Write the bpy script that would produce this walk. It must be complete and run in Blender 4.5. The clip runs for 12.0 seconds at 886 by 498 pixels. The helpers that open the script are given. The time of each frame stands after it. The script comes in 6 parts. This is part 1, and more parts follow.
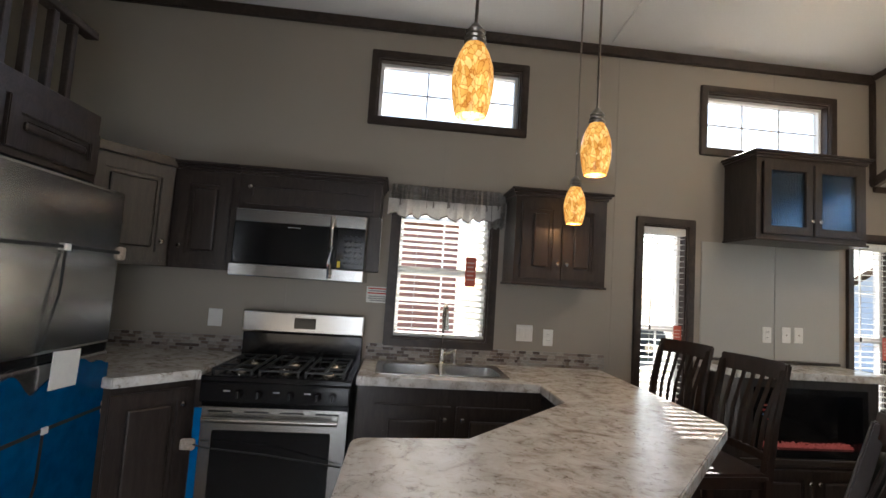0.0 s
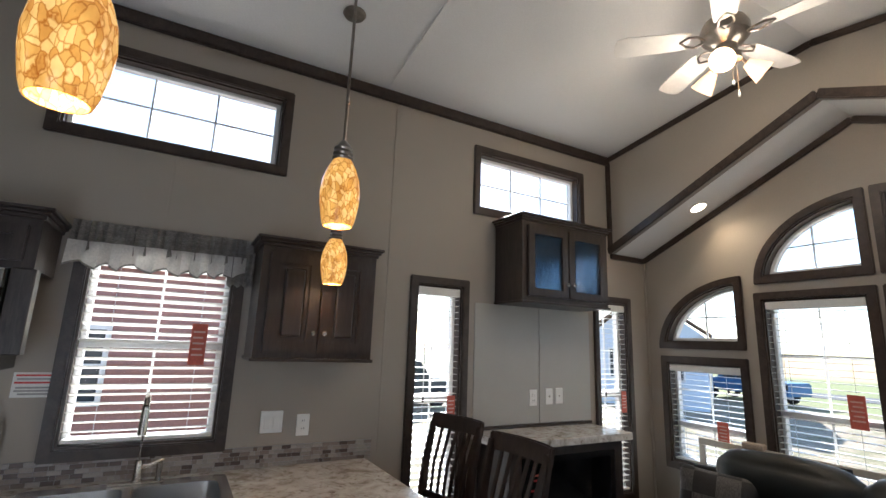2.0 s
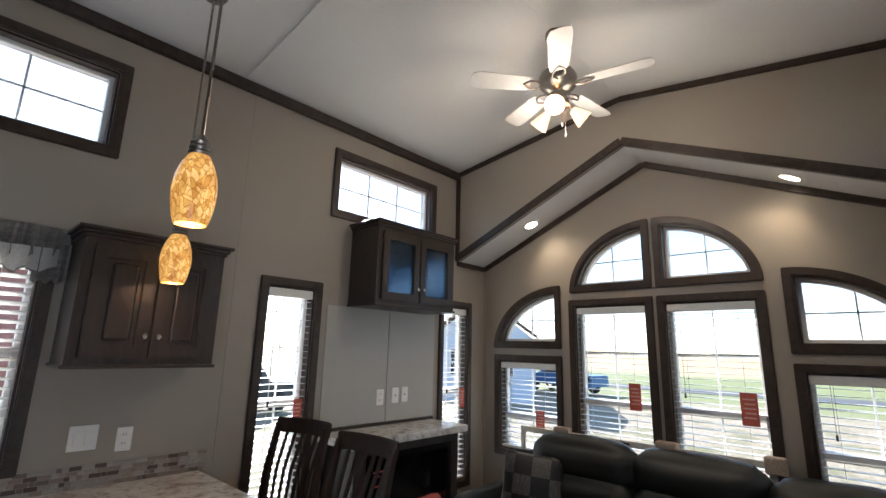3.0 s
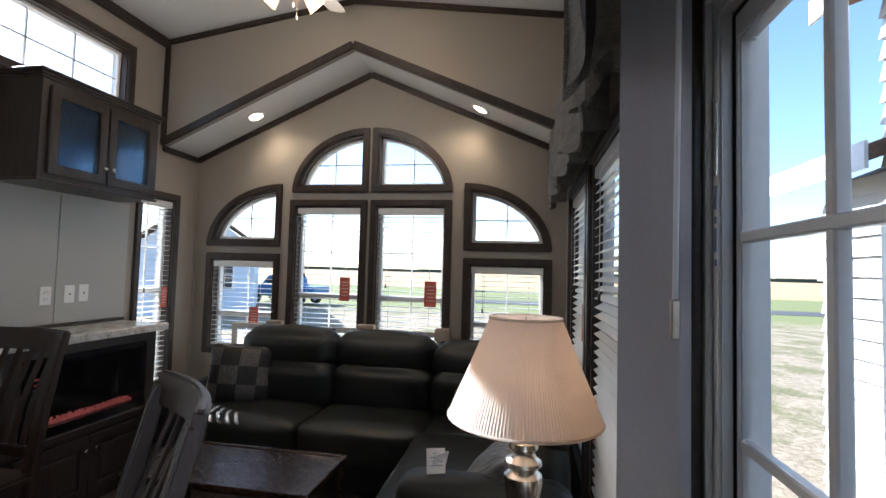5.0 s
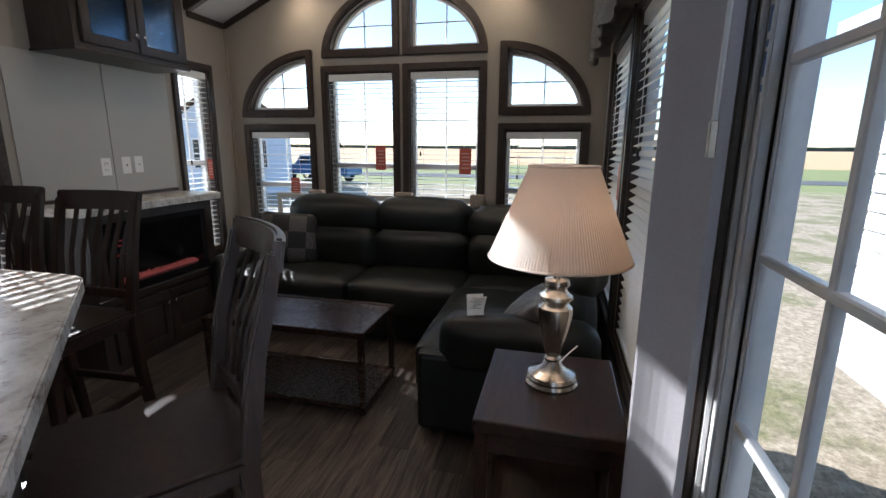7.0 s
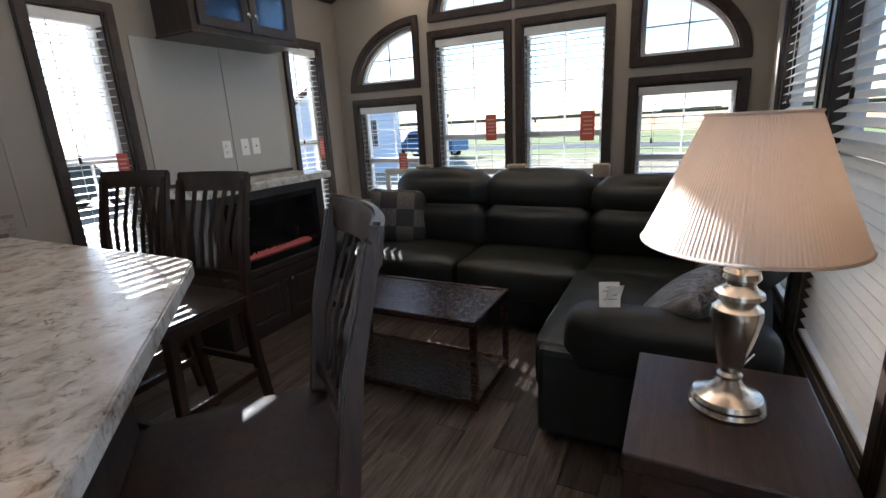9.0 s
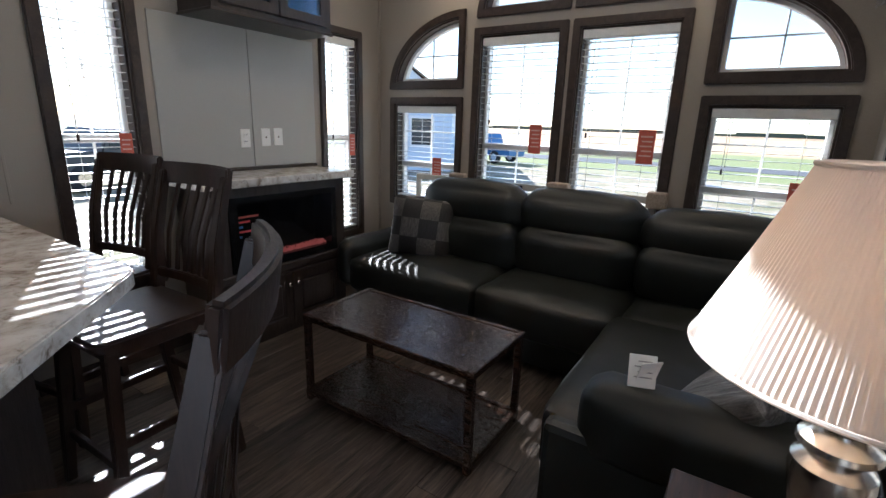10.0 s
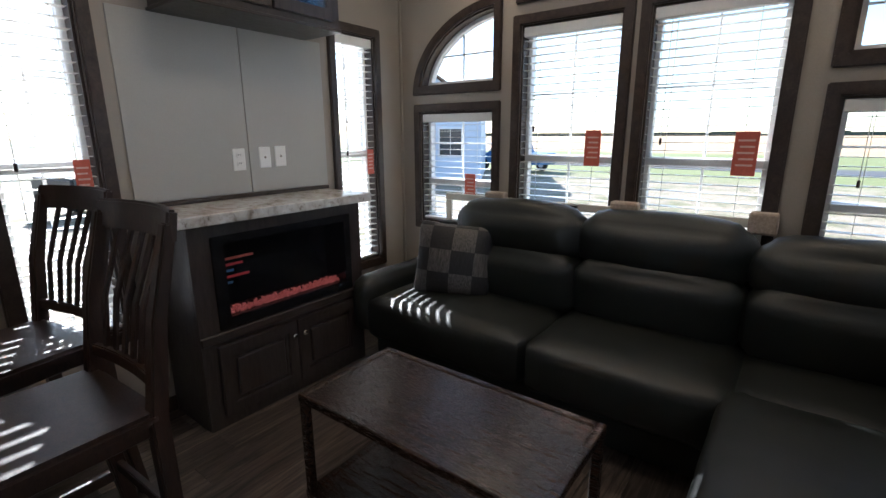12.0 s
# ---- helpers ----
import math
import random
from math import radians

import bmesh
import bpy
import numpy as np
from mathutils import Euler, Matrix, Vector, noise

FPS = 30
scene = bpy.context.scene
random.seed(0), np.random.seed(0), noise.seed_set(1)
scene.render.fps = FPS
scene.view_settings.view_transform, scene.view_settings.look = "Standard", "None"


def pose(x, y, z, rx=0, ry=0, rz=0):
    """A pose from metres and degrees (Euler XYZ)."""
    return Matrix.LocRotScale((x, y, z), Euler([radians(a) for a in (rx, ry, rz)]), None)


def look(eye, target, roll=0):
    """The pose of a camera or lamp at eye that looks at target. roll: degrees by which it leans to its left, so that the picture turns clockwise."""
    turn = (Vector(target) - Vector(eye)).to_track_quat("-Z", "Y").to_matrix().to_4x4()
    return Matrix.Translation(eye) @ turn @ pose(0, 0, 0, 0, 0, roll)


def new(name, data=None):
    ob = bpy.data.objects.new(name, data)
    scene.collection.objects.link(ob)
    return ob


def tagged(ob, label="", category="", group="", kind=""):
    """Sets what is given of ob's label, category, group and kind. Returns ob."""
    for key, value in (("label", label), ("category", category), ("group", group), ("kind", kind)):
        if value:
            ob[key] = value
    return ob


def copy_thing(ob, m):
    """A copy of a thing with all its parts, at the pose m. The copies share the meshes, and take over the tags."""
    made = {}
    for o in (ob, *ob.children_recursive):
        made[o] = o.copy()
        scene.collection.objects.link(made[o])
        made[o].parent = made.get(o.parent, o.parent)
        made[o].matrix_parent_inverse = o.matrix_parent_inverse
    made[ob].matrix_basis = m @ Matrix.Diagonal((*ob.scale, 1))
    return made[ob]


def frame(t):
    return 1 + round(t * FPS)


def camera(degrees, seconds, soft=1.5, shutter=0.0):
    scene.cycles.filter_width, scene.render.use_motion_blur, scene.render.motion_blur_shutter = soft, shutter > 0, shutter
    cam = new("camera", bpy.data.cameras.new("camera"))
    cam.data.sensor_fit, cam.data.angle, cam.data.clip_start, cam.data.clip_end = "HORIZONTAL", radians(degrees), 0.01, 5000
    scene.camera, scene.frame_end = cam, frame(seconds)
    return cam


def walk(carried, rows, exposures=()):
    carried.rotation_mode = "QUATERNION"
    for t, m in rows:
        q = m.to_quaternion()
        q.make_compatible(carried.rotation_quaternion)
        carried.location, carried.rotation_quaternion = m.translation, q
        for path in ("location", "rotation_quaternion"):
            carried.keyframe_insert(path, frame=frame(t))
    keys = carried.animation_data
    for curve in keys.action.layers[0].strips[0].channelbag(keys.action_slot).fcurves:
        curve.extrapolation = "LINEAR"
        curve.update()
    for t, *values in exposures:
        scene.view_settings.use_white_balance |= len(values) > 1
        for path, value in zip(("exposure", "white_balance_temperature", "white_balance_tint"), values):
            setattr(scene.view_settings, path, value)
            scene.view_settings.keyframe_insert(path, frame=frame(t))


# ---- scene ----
cam = camera(87.2, 12.0)
PATH = [
    (0, (0.101, -0.064, 1.473), (0.28, 1.922, 1.626), 3.7),
    (0.5, (0.13, 0.178, 1.539), (0.671, 2.09, 1.764), 3.2),
    (1, (0.23, 0.254, 1.593), (0.901, 2.116, 1.885), 3.0),
    (1.5, (0.446, 0.334, 1.646), (1.238, 2.135, 2.001), 2.5),
    (2, (0.504, 0.39, 1.625), (1.449, 2.108, 2.023), 2.1),
    (2.5, (0.522, 0.367, 1.612), (1.715, 1.918, 2.024), 1.3),
    (3, (0.417, 0.325, 1.628), (1.854, 1.651, 2.049), 1.4),
    (3.5, (0.441, 0.197, 1.625), (2.092, 1.287, 1.919), 1.3),
    (3.7, (0.458, 0.171, 1.6), (2.188, 1.148, 1.833), 1.4),
    (5.3, (0.348, 0.243, 1.457), (2.326, 0.529, 1.544), 2.0),
    (5.5, (0.304, 0.244, 1.445), (2.285, 0.512, 1.519), 2.4),
    (6, (0.266, 0.245, 1.442), (2.249, 0.508, 1.413), 1.5),
    (6.5, (0.277, 0.233, 1.43), (2.23, 0.59, 1.194), -0.7),
    (7, (0.31, 0.246, 1.4), (2.209, 0.707, 0.973), 0.4),
    (7.5, (0.368, 0.262, 1.38), (2.186, 0.888, 0.831), -0.4),
    (7.7, (0.39, 0.277, 1.379), (2.186, 0.97, 0.836), 0.4),
    (9.3, (0.696, 0.391, 1.355), (2.398, 1.305, 0.835), -2.5),
    (9.5, (0.805, 0.374, 1.375), (2.495, 1.322, 0.88), 2.0),
    (10, (0.971, 0.412, 1.379), (2.592, 1.466, 0.865), 1.9),
    (10.5, (1.135, 0.415, 1.377), (2.706, 1.531, 0.841), 0.6),
    (11, (1.267, 0.502, 1.355), (2.854, 1.591, 0.813), 0.1),
    (11.5, (1.368, 0.67, 1.385), (2.986, 1.728, 0.872), 0.7),
    (12, (1.474, 0.793, 1.379), (3.028, 1.959, 0.904), -0.2),
]
walk(cam, [(t, look(eye, target, roll)) for t, eye, target, roll in PATH], [(0.0, 2.08, 6200, 10), (0.5, 2.22, 6200, 10), (1.0, 2.08, 6050, 10), (2.0, 1.92, 5750, 10), (2.5, 1.82, 5700, 10), (3.6, 1.82, 5700, 10), (5.5, 1.86, 5550, 10), (6.5, 1.64, 5550, 10), (7.7, 1.60, 5550, 10), (9.5, 2.0, 5500, 10), (10.5, 1.90, 5450, 10), (12.0, 1.95, 5500, 10)])

# ---- world, sun, exposure ----
SUN_AZ, SUN_EL = math.atan2(0.39, 0.92), radians(30.2)
world = bpy.data.worlds.new("world")
scene.world = world
world.use_nodes = True
wn = world.node_tree.nodes
sky = wn.new("ShaderNodeTexSky")
sky.sky_type, sky.sun_disc = 'NISHITA', False
sky.sun_elevation, sky.sun_rotation = SUN_EL, SUN_AZ
sky.air_density, sky.dust_density, sky.ozone_density = 1.0, 0.4, 1.5
wn["Background"].inputs["Strength"].default_value = 0.10
world.node_tree.links.new(sky.outputs["Color"], wn["Background"].inputs["Color"])
sun_data = bpy.data.lights.new("sun", 'SUN')
sun_data.energy, sun_data.angle, sun_data.color = 5.0, radians(0.5), (1.0, 0.93, 0.84)
sun = new("sun", sun_data)
sun_dir = Vector((math.sin(SUN_AZ) * math.cos(SUN_EL), math.cos(SUN_AZ) * math.cos(SUN_EL), math.sin(SUN_EL)))
sun.matrix_world = look(sun_dir * 30, (0, 0, 0))
# the sky's light in the opening of the glazed bay
bay_data = bpy.data.lights.new("bay_skylight", 'AREA')
bay_data.shape, bay_data.size, bay_data.size_y = 'RECTANGLE', 0.95, 1.8
bay_data.energy, bay_data.color = 3.5, (0.93, 0.96, 1.0)
bay_light = new("bay_skylight", bay_data)
bay_light.matrix_world = look((-0.12, -0.20, 1.02), (-0.12, 1.0, 1.02))


# ---- materials ----
def mat_new(name):
    m = bpy.data.materials.new(name)
    m.use_nodes = True
    nt = m.node_tree
    return m, nt, nt.nodes["Principled BSDF"]


def node(nt, kind, **kw):
    n = nt.nodes.new(kind)
    for k, v in kw.items():
        n.inputs[k].default_value = v
    return n


def coords(nt, scale=(1, 1, 1), rot=(0, 0, 0)):
    tc = nt.nodes.new("ShaderNodeTexCoord")
    mp = nt.nodes.new("ShaderNodeMapping")
    mp.inputs["Scale"].default_value = scale
    mp.inputs["Rotation"].default_value = rot
    nt.links.new(tc.outputs["Object"], mp.inputs["Vector"])
    return mp.outputs["Vector"]


def ramp(nt, fac, stops):
    r = nt.nodes.new("ShaderNodeValToRGB")
    el = r.color_ramp.elements
    while len(el) < len(stops):
        el.new(0.5)
    for e, (p, c) in zip(el, stops):
        e.position, e.color = p, (*c, 1)
    nt.links.new(fac, r.inputs["Fac"])
    return r.outputs["Color"]


def bump(nt, b, height, strength, dist=0.002):
    n = node(nt, "ShaderNodeBump", Strength=strength, Distance=dist)
    nt.links.new(height, n.inputs["Height"])
    nt.links.new(n.outputs["Normal"], b.inputs["Normal"])


def mix(nt, fac, a, c, blend='MIX'):
    n = nt.nodes.new("ShaderNodeMix")
    n.data_type, n.blend_type = 'RGBA', blend
    for sock, v in ((n.inputs[0], fac), (n.inputs[6], a), (n.inputs[7], c)):
        if isinstance(v, (int, float)):
            sock.default_value = v
        elif isinstance(v, tuple):
            sock.default_value = (*v, 1)
        else:
            nt.links.new(v, sock)
    return n.outputs[2]


def grainy(name, col, rough, scale=60.0, amount=0.12, bumps=0.1, metal=0.0, stretch=(1, 1, 1), large=3.0, spec=0.5, dist=0.002):
    """A surface with fine grain and broad unevenness."""
    m, nt, b = mat_new(name)
    v = coords(nt, stretch)
    fine = node(nt, "ShaderNodeTexNoise", Scale=scale, Detail=4.0)
    broad = node(nt, "ShaderNodeTexNoise", Scale=large, Detail=3.0)
    nt.links.new(v, fine.inputs["Vector"])
    nt.links.new(v, broad.inputs["Vector"])
    dark = tuple(c * (1 - amount) for c in col)
    lite = tuple(min(1, c * (1 + amount)) for c in col)
    c1 = ramp(nt, fine.outputs["Fac"], [(0.3, dark), (0.7, lite)])
    c2 = ramp(nt, broad.outputs["Fac"], [(0.3, (1 - amount, 1 - amount, 1 - amount)), (0.7, (1, 1, 1))])
    nt.links.new(mix(nt, 1.0, c1, c2, 'MULTIPLY'), b.inputs["Base Color"])
    b.inputs["Metallic"].default_value = metal
    b.inputs["Specular IOR Level"].default_value = spec
    r = ramp(nt, broad.outputs["Fac"], [(0.3, (rough * 0.85,) * 3), (0.7, (min(1, rough * 1.15),) * 3)])
    nt.links.new(r, b.inputs["Roughness"])
    if bumps:
        bump(nt, b, fine.outputs["Fac"], bumps, dist)
    return m


def woody(name, dark, lite, rough, axis=(1, 1, 12), scale=6.0, bumps=0.25, rand=0.0):
    """Stained wood with long grain; the small stretch value runs along the grain."""
    m, nt, b = mat_new(name)
    v = coords(nt, axis)
    if rand:
        oi = nt.nodes.new("ShaderNodeObjectInfo")
        mul = nt.nodes.new("ShaderNodeVectorMath")
        mul.operation = 'SCALE'
        mul.inputs[0].default_value = (17, 31, 9)
        nt.links.new(oi.outputs["Random"], mul.inputs["Scale"])
        add = nt.nodes.new("ShaderNodeVectorMath")
        nt.links.new(v, add.inputs[0])
        nt.links.new(mul.outputs[0], add.inputs[1])
        v = add.outputs[0]
    big = node(nt, "ShaderNodeTexNoise", Scale=scale, Detail=6.0, Distortion=1.2)
    fine = node(nt, "ShaderNodeTexNoise", Scale=scale * 7, Detail=5.0, Roughness=0.7)
    for n in (big, fine):
        nt.links.new(v, n.inputs["Vector"])
    c = ramp(nt, big.outputs["Fac"], [(0.3, dark), (0.72, lite)])
    c2 = ramp(nt, fine.outputs["Fac"], [(0.3, (0.55, 0.55, 0.55)), (0.62, (1, 1, 1))])
    c = mix(nt, 1.0, c, c2, 'MULTIPLY')
    if rand:
        tone = ramp(nt, oi.outputs["Random"], [(0.0, (1 - rand,) * 3), (1.0, (1 + rand * 0.4,) * 3)])
        c = mix(nt, 1.0, c, tone, 'MULTIPLY')
    nt.links.new(c, b.inputs["Base Color"])
    r = ramp(nt, fine.outputs["Fac"], [(0.3, (min(1, rough * 1.3),) * 3), (0.7, (rough * 0.85,) * 3)])
    nt.links.new(r, b.inputs["Roughness"])
    bump(nt, b, fine.outputs["Fac"], bumps, 0.001)
    return m


def glow(name, col, strength):
    m, nt, b = mat_new(name)
    b.inputs["Base Color"].default_value = (*col, 1)
    b.inputs["Emission Color"].default_value = (*col, 1)
    b.inputs["Emission Strength"].default_value = strength
    return m


WALL = grainy("wall_paint", (0.335, 0.298, 0.252), 0.55, 220, 0.05, 0.08, large=1.2)
PANEL = grainy("wall_panel", (0.40, 0.39, 0.36), 0.45, 220, 0.04, 0.06, large=1.2)
CEIL = grainy("ceiling_paint", (0.87, 0.86, 0.83), 0.7, 150, 0.04, 0.15, large=1.0)
TRIM = woody("dark_trim", (0.030, 0.019, 0.014), (0.062, 0.042, 0.032), 0.38, (2, 2, 2), 8.0)
CAB = woody("espresso_cabinet", (0.026, 0.018, 0.015), (0.058, 0.043, 0.036), 0.33, (10, 10, 1), 4.0)
CABX = woody("espresso_cabinet_rail", (0.026, 0.018, 0.015), (0.058, 0.043, 0.036), 0.33, (1, 10, 10), 4.0)
STOOL = woody("stool_wood", (0.016, 0.007, 0.004), (0.042, 0.020, 0.012), 0.36, (8, 8, 1), 4.0)
TABLEW = woody("table_wood", (0.010, 0.005, 0.003), (0.056, 0.028, 0.017), 0.24, (14, 1, 10), 4.0, 0.5)
ENDT = woody("end_table_wood", (0.022, 0.010, 0.006), (0.062, 0.030, 0.018), 0.32, (1, 9, 9), 4.0)
PLANK = woody("floor_plank", (0.016, 0.012, 0.010), (0.19, 0.142, 0.112), 0.40, (1, 14, 4), 3.0, 0.4, rand=0.45)
FLOORGAP = grainy("floor_joint", (0.015, 0.012, 0.01), 0.8)
VINYL = grainy("white_vinyl", (0.78, 0.78, 0.77), 0.35, 40, 0.03, 0.0)
SLAT = grainy("blind_slat", (0.80, 0.79, 0.75), 0.4, 40, 0.03, 0.02)
WHITE = grainy("white_plastic", (0.80, 0.79, 0.76), 0.35, 30, 0.02, 0.0)
RETURN = grainy("pale_return", (0.50, 0.475, 0.49), 0.5, 160, 0.04, 0.05)
LEATHER = grainy("sofa_leather", (0.011, 0.013, 0.011), 0.46, 420, 0.25, 0.35, large=5.0, dist=0.0015)
STEEL = grainy("stainless_steel", (0.60, 0.59, 0.57), 0.24, 40, 0.015, 0.0, 1.0, large=1.5)
STEELX = grainy("brushed_steel", (0.62, 0.61, 0.59), 0.22, 40, 0.015, 0.0, 1.0, large=1.5)
NICKEL = grainy("brushed_nickel", (0.62, 0.57, 0.50), 0.24, 60, 0.06, 0.02, 1.0)
CHROME = grainy("chrome", (0.75, 0.74, 0.72), 0.12, 60, 0.03, 0.0, 1.0)
PEWTER = grainy("pewter", (0.30, 0.27, 0.24), 0.3, 60, 0.1, 0.05, 1.0)
BLACK = grainy("black_enamel", (0.010, 0.010, 0.011), 0.13, 30, 0.1, 0.0)
IRON = grainy("cast_iron", (0.016, 0.016, 0.017), 0.45, 200, 0.2, 0.3)
FILM = grainy("blue_film", (0.0, 0.13, 0.36), 0.22, 14, 0.18, 0.5, large=4.0, dist=0.01)
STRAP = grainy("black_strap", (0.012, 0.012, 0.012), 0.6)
CARD = grainy("white_card", (0.78, 0.78, 0.76), 0.6, 60, 0.03, 0.0)
FOAM = grainy("foam_block", (0.42, 0.34, 0.27), 0.9, 90, 0.2, 0.6, dist=0.004)
CREAM = grainy("cream_rail", (0.62, 0.60, 0.53), 0.5, 60, 0.05, 0.05)
TAG = grainy("red_tag", (0.62, 0.13, 0.085), 0.6, 90, 0.12, 0.0)
TAGINK = grainy("tag_ink", (0.82, 0.55, 0.48), 0.6)
REDINK = grainy("red_ink", (0.60, 0.05, 0.05), 0.6)
BLUEINK = grainy("blue_ink", (0.12, 0.22, 0.50), 0.6)
GREYINK = grainy("grey_ink", (0.35, 0.35, 0.35), 0.6)
DIMINK = grainy("dim_ink", (0.10, 0.10, 0.10), 0.5)
YELLOW = grainy("yellow_sticker", (0.75, 0.55, 0.03), 0.5)
VALANCE = grainy("valance_weave", (0.37, 0.35, 0.325), 0.85, 90, 0.35, 0.5, stretch=(1, 1, 4), large=8)
VALWHITE = grainy("valance_lining", (0.74, 0.72, 0.69), 0.85, 90, 0.1, 0.4)
BLADE = grainy("fan_blade", (0.72, 0.70, 0.66), 0.4, 30, 0.04, 0.02)
BULB = glow("warm_bulb", (1.0, 0.72, 0.40), 3.0)
CANLIGHT = glow("downlight_lens", (1.0, 0.78, 0.52), 6.0)
EMBER = glow("fireplace_ember", (0.34, 0.075, 0.065), 0.06)
SCREEN = grainy("fireplace_screen", (0.006, 0.006, 0.007), 0.08, 30, 0.1, 0.0)


def laminate():
    """Pale stone-look laminate with brown-grey broken veins."""
    m, nt, b = mat_new("stone_laminate")
    v = coords(nt)
    n1 = node(nt, "ShaderNodeTexNoise", Scale=5.0, Detail=8.0, Roughness=0.62, Distortion=1.6)
    n2 = node(nt, "ShaderNodeTexNoise", Scale=26.0, Detail=8.0, Roughness=0.7, Distortion=0.9)
    n3 = node(nt, "ShaderNodeTexNoise", Scale=9.0, Detail=4.0)
    for n in (n1, n2, n3):
        nt.links.new(v, n.inputs["Vector"])
    c = ramp(nt, n1.outputs["Fac"], [(0.34, (0.33, 0.29, 0.245)), (0.44, (0.52, 0.49, 0.45)), (0.60, (0.66, 0.65, 0.62))])
    flecks = ramp(nt, n2.outputs["Fac"], [(0.33, (0.30, 0.25, 0.21)), (0.43, (0.84, 0.81, 0.78)), (0.52, (1, 1, 1))])
    c = mix(nt, 1.0, c, flecks, 'MULTIPLY')
    pale = ramp(nt, n3.outputs["Fac"], [(0.50, (0, 0, 0)), (0.64, (0.5, 0.5, 0.5))])
    c = mix(nt, pale, c, (0.70, 0.69, 0.665))
    nt.links.new(c, b.inputs["Base Color"])
    b.inputs["Roughness"].default_value = 0.27
    bump(nt, b, n2.outputs["Fac"], 0.05, 0.001)
    return m


def glass_mat(name, tint=(1, 1, 1), rough=0.0, ior=1.03):
    m, nt, b = mat_new(name)
    b.inputs["Base Color"].default_value = (*tint, 1)
    b.inputs["Transmission Weight"].default_value = 1.0
    b.inputs["Roughness"].default_value = rough
    b.inputs["IOR"].default_value = ior
    return m


def amber_glass():
    """Mottled amber art glass that lets the bulb's light through."""
    m, nt, b = mat_new("amber_art_glass")
    v = coords(nt, (1, 1, 0.55))
    vo = node(nt, "ShaderNodeTexVoronoi", Scale=70.0)
    vo.feature = 'DISTANCE_TO_EDGE'
    cell = node(nt, "ShaderNodeTexVoronoi", Scale=70.0)
    no = node(nt, "ShaderNodeTexNoise", Scale=20.0, Detail=4.0)
    warp = mix(nt, 0.04, v, no.outputs["Color"])
    for n in (vo, cell):
        nt.links.new(warp, n.inputs["Vector"])
    nt.links.new(v, no.inputs["Vector"])
    c = ramp(nt, cell.outputs["Color"], [(0.2, (0.70, 0.32, 0.06)), (0.5, (0.88, 0.49, 0.12)), (0.8, (0.97, 0.61, 0.20))])
    c2 = ramp(nt, vo.outputs["Distance"], [(0.0, (0.62, 0.40, 0.22)), (0.10, (1, 1, 1))])
    c = mix(nt, 1.0, c, c2, 'MULTIPLY')
    c3 = ramp(nt, no.outputs["Fac"], [(0.35, (0.70, 0.60, 0.50)), (0.6, (1, 1, 1))])
    c = mix(nt, 1.0, c, c3, 'MULTIPLY')
    nt.links.new(c, b.inputs["Base Color"])
    nt.links.new(c, b.inputs["Emission Color"])
    b.inputs["Emission Strength"].default_value = 0.26
    b.inputs["Roughness"].default_value = 0.12
    return m


def shade_cloth():
    """Thin pleated cloth; light passes through."""
    m, nt, b = mat_new("pleated_shade")
    b.inputs["Base Color"].default_value = (0.90, 0.87, 0.83, 1)
    b.inputs["Roughness"].default_value = 0.85
    tr = node(nt, "ShaderNodeBsdfTranslucent")
    tr.inputs["Color"].default_value = (0.92, 0.80, 0.70, 1)
    ms = node(nt, "ShaderNodeMixShader", Fac=0.45)
    out = nt.nodes["Material Output"]
    nt.links.new(b.outputs[0], ms.inputs[1])
    nt.links.new(tr.outputs[0], ms.inputs[2])
    nt.links.new(ms.outputs[0], out.inputs["Surface"])
    no = node(nt, "ShaderNodeTexNoise", Scale=150.0)
    nt.links.new(coords(nt, (1, 1, 0.05)), no.inputs["Vector"])
    bump(nt, b, no.outputs["Fac"], 0.3, 0.001)
    return m


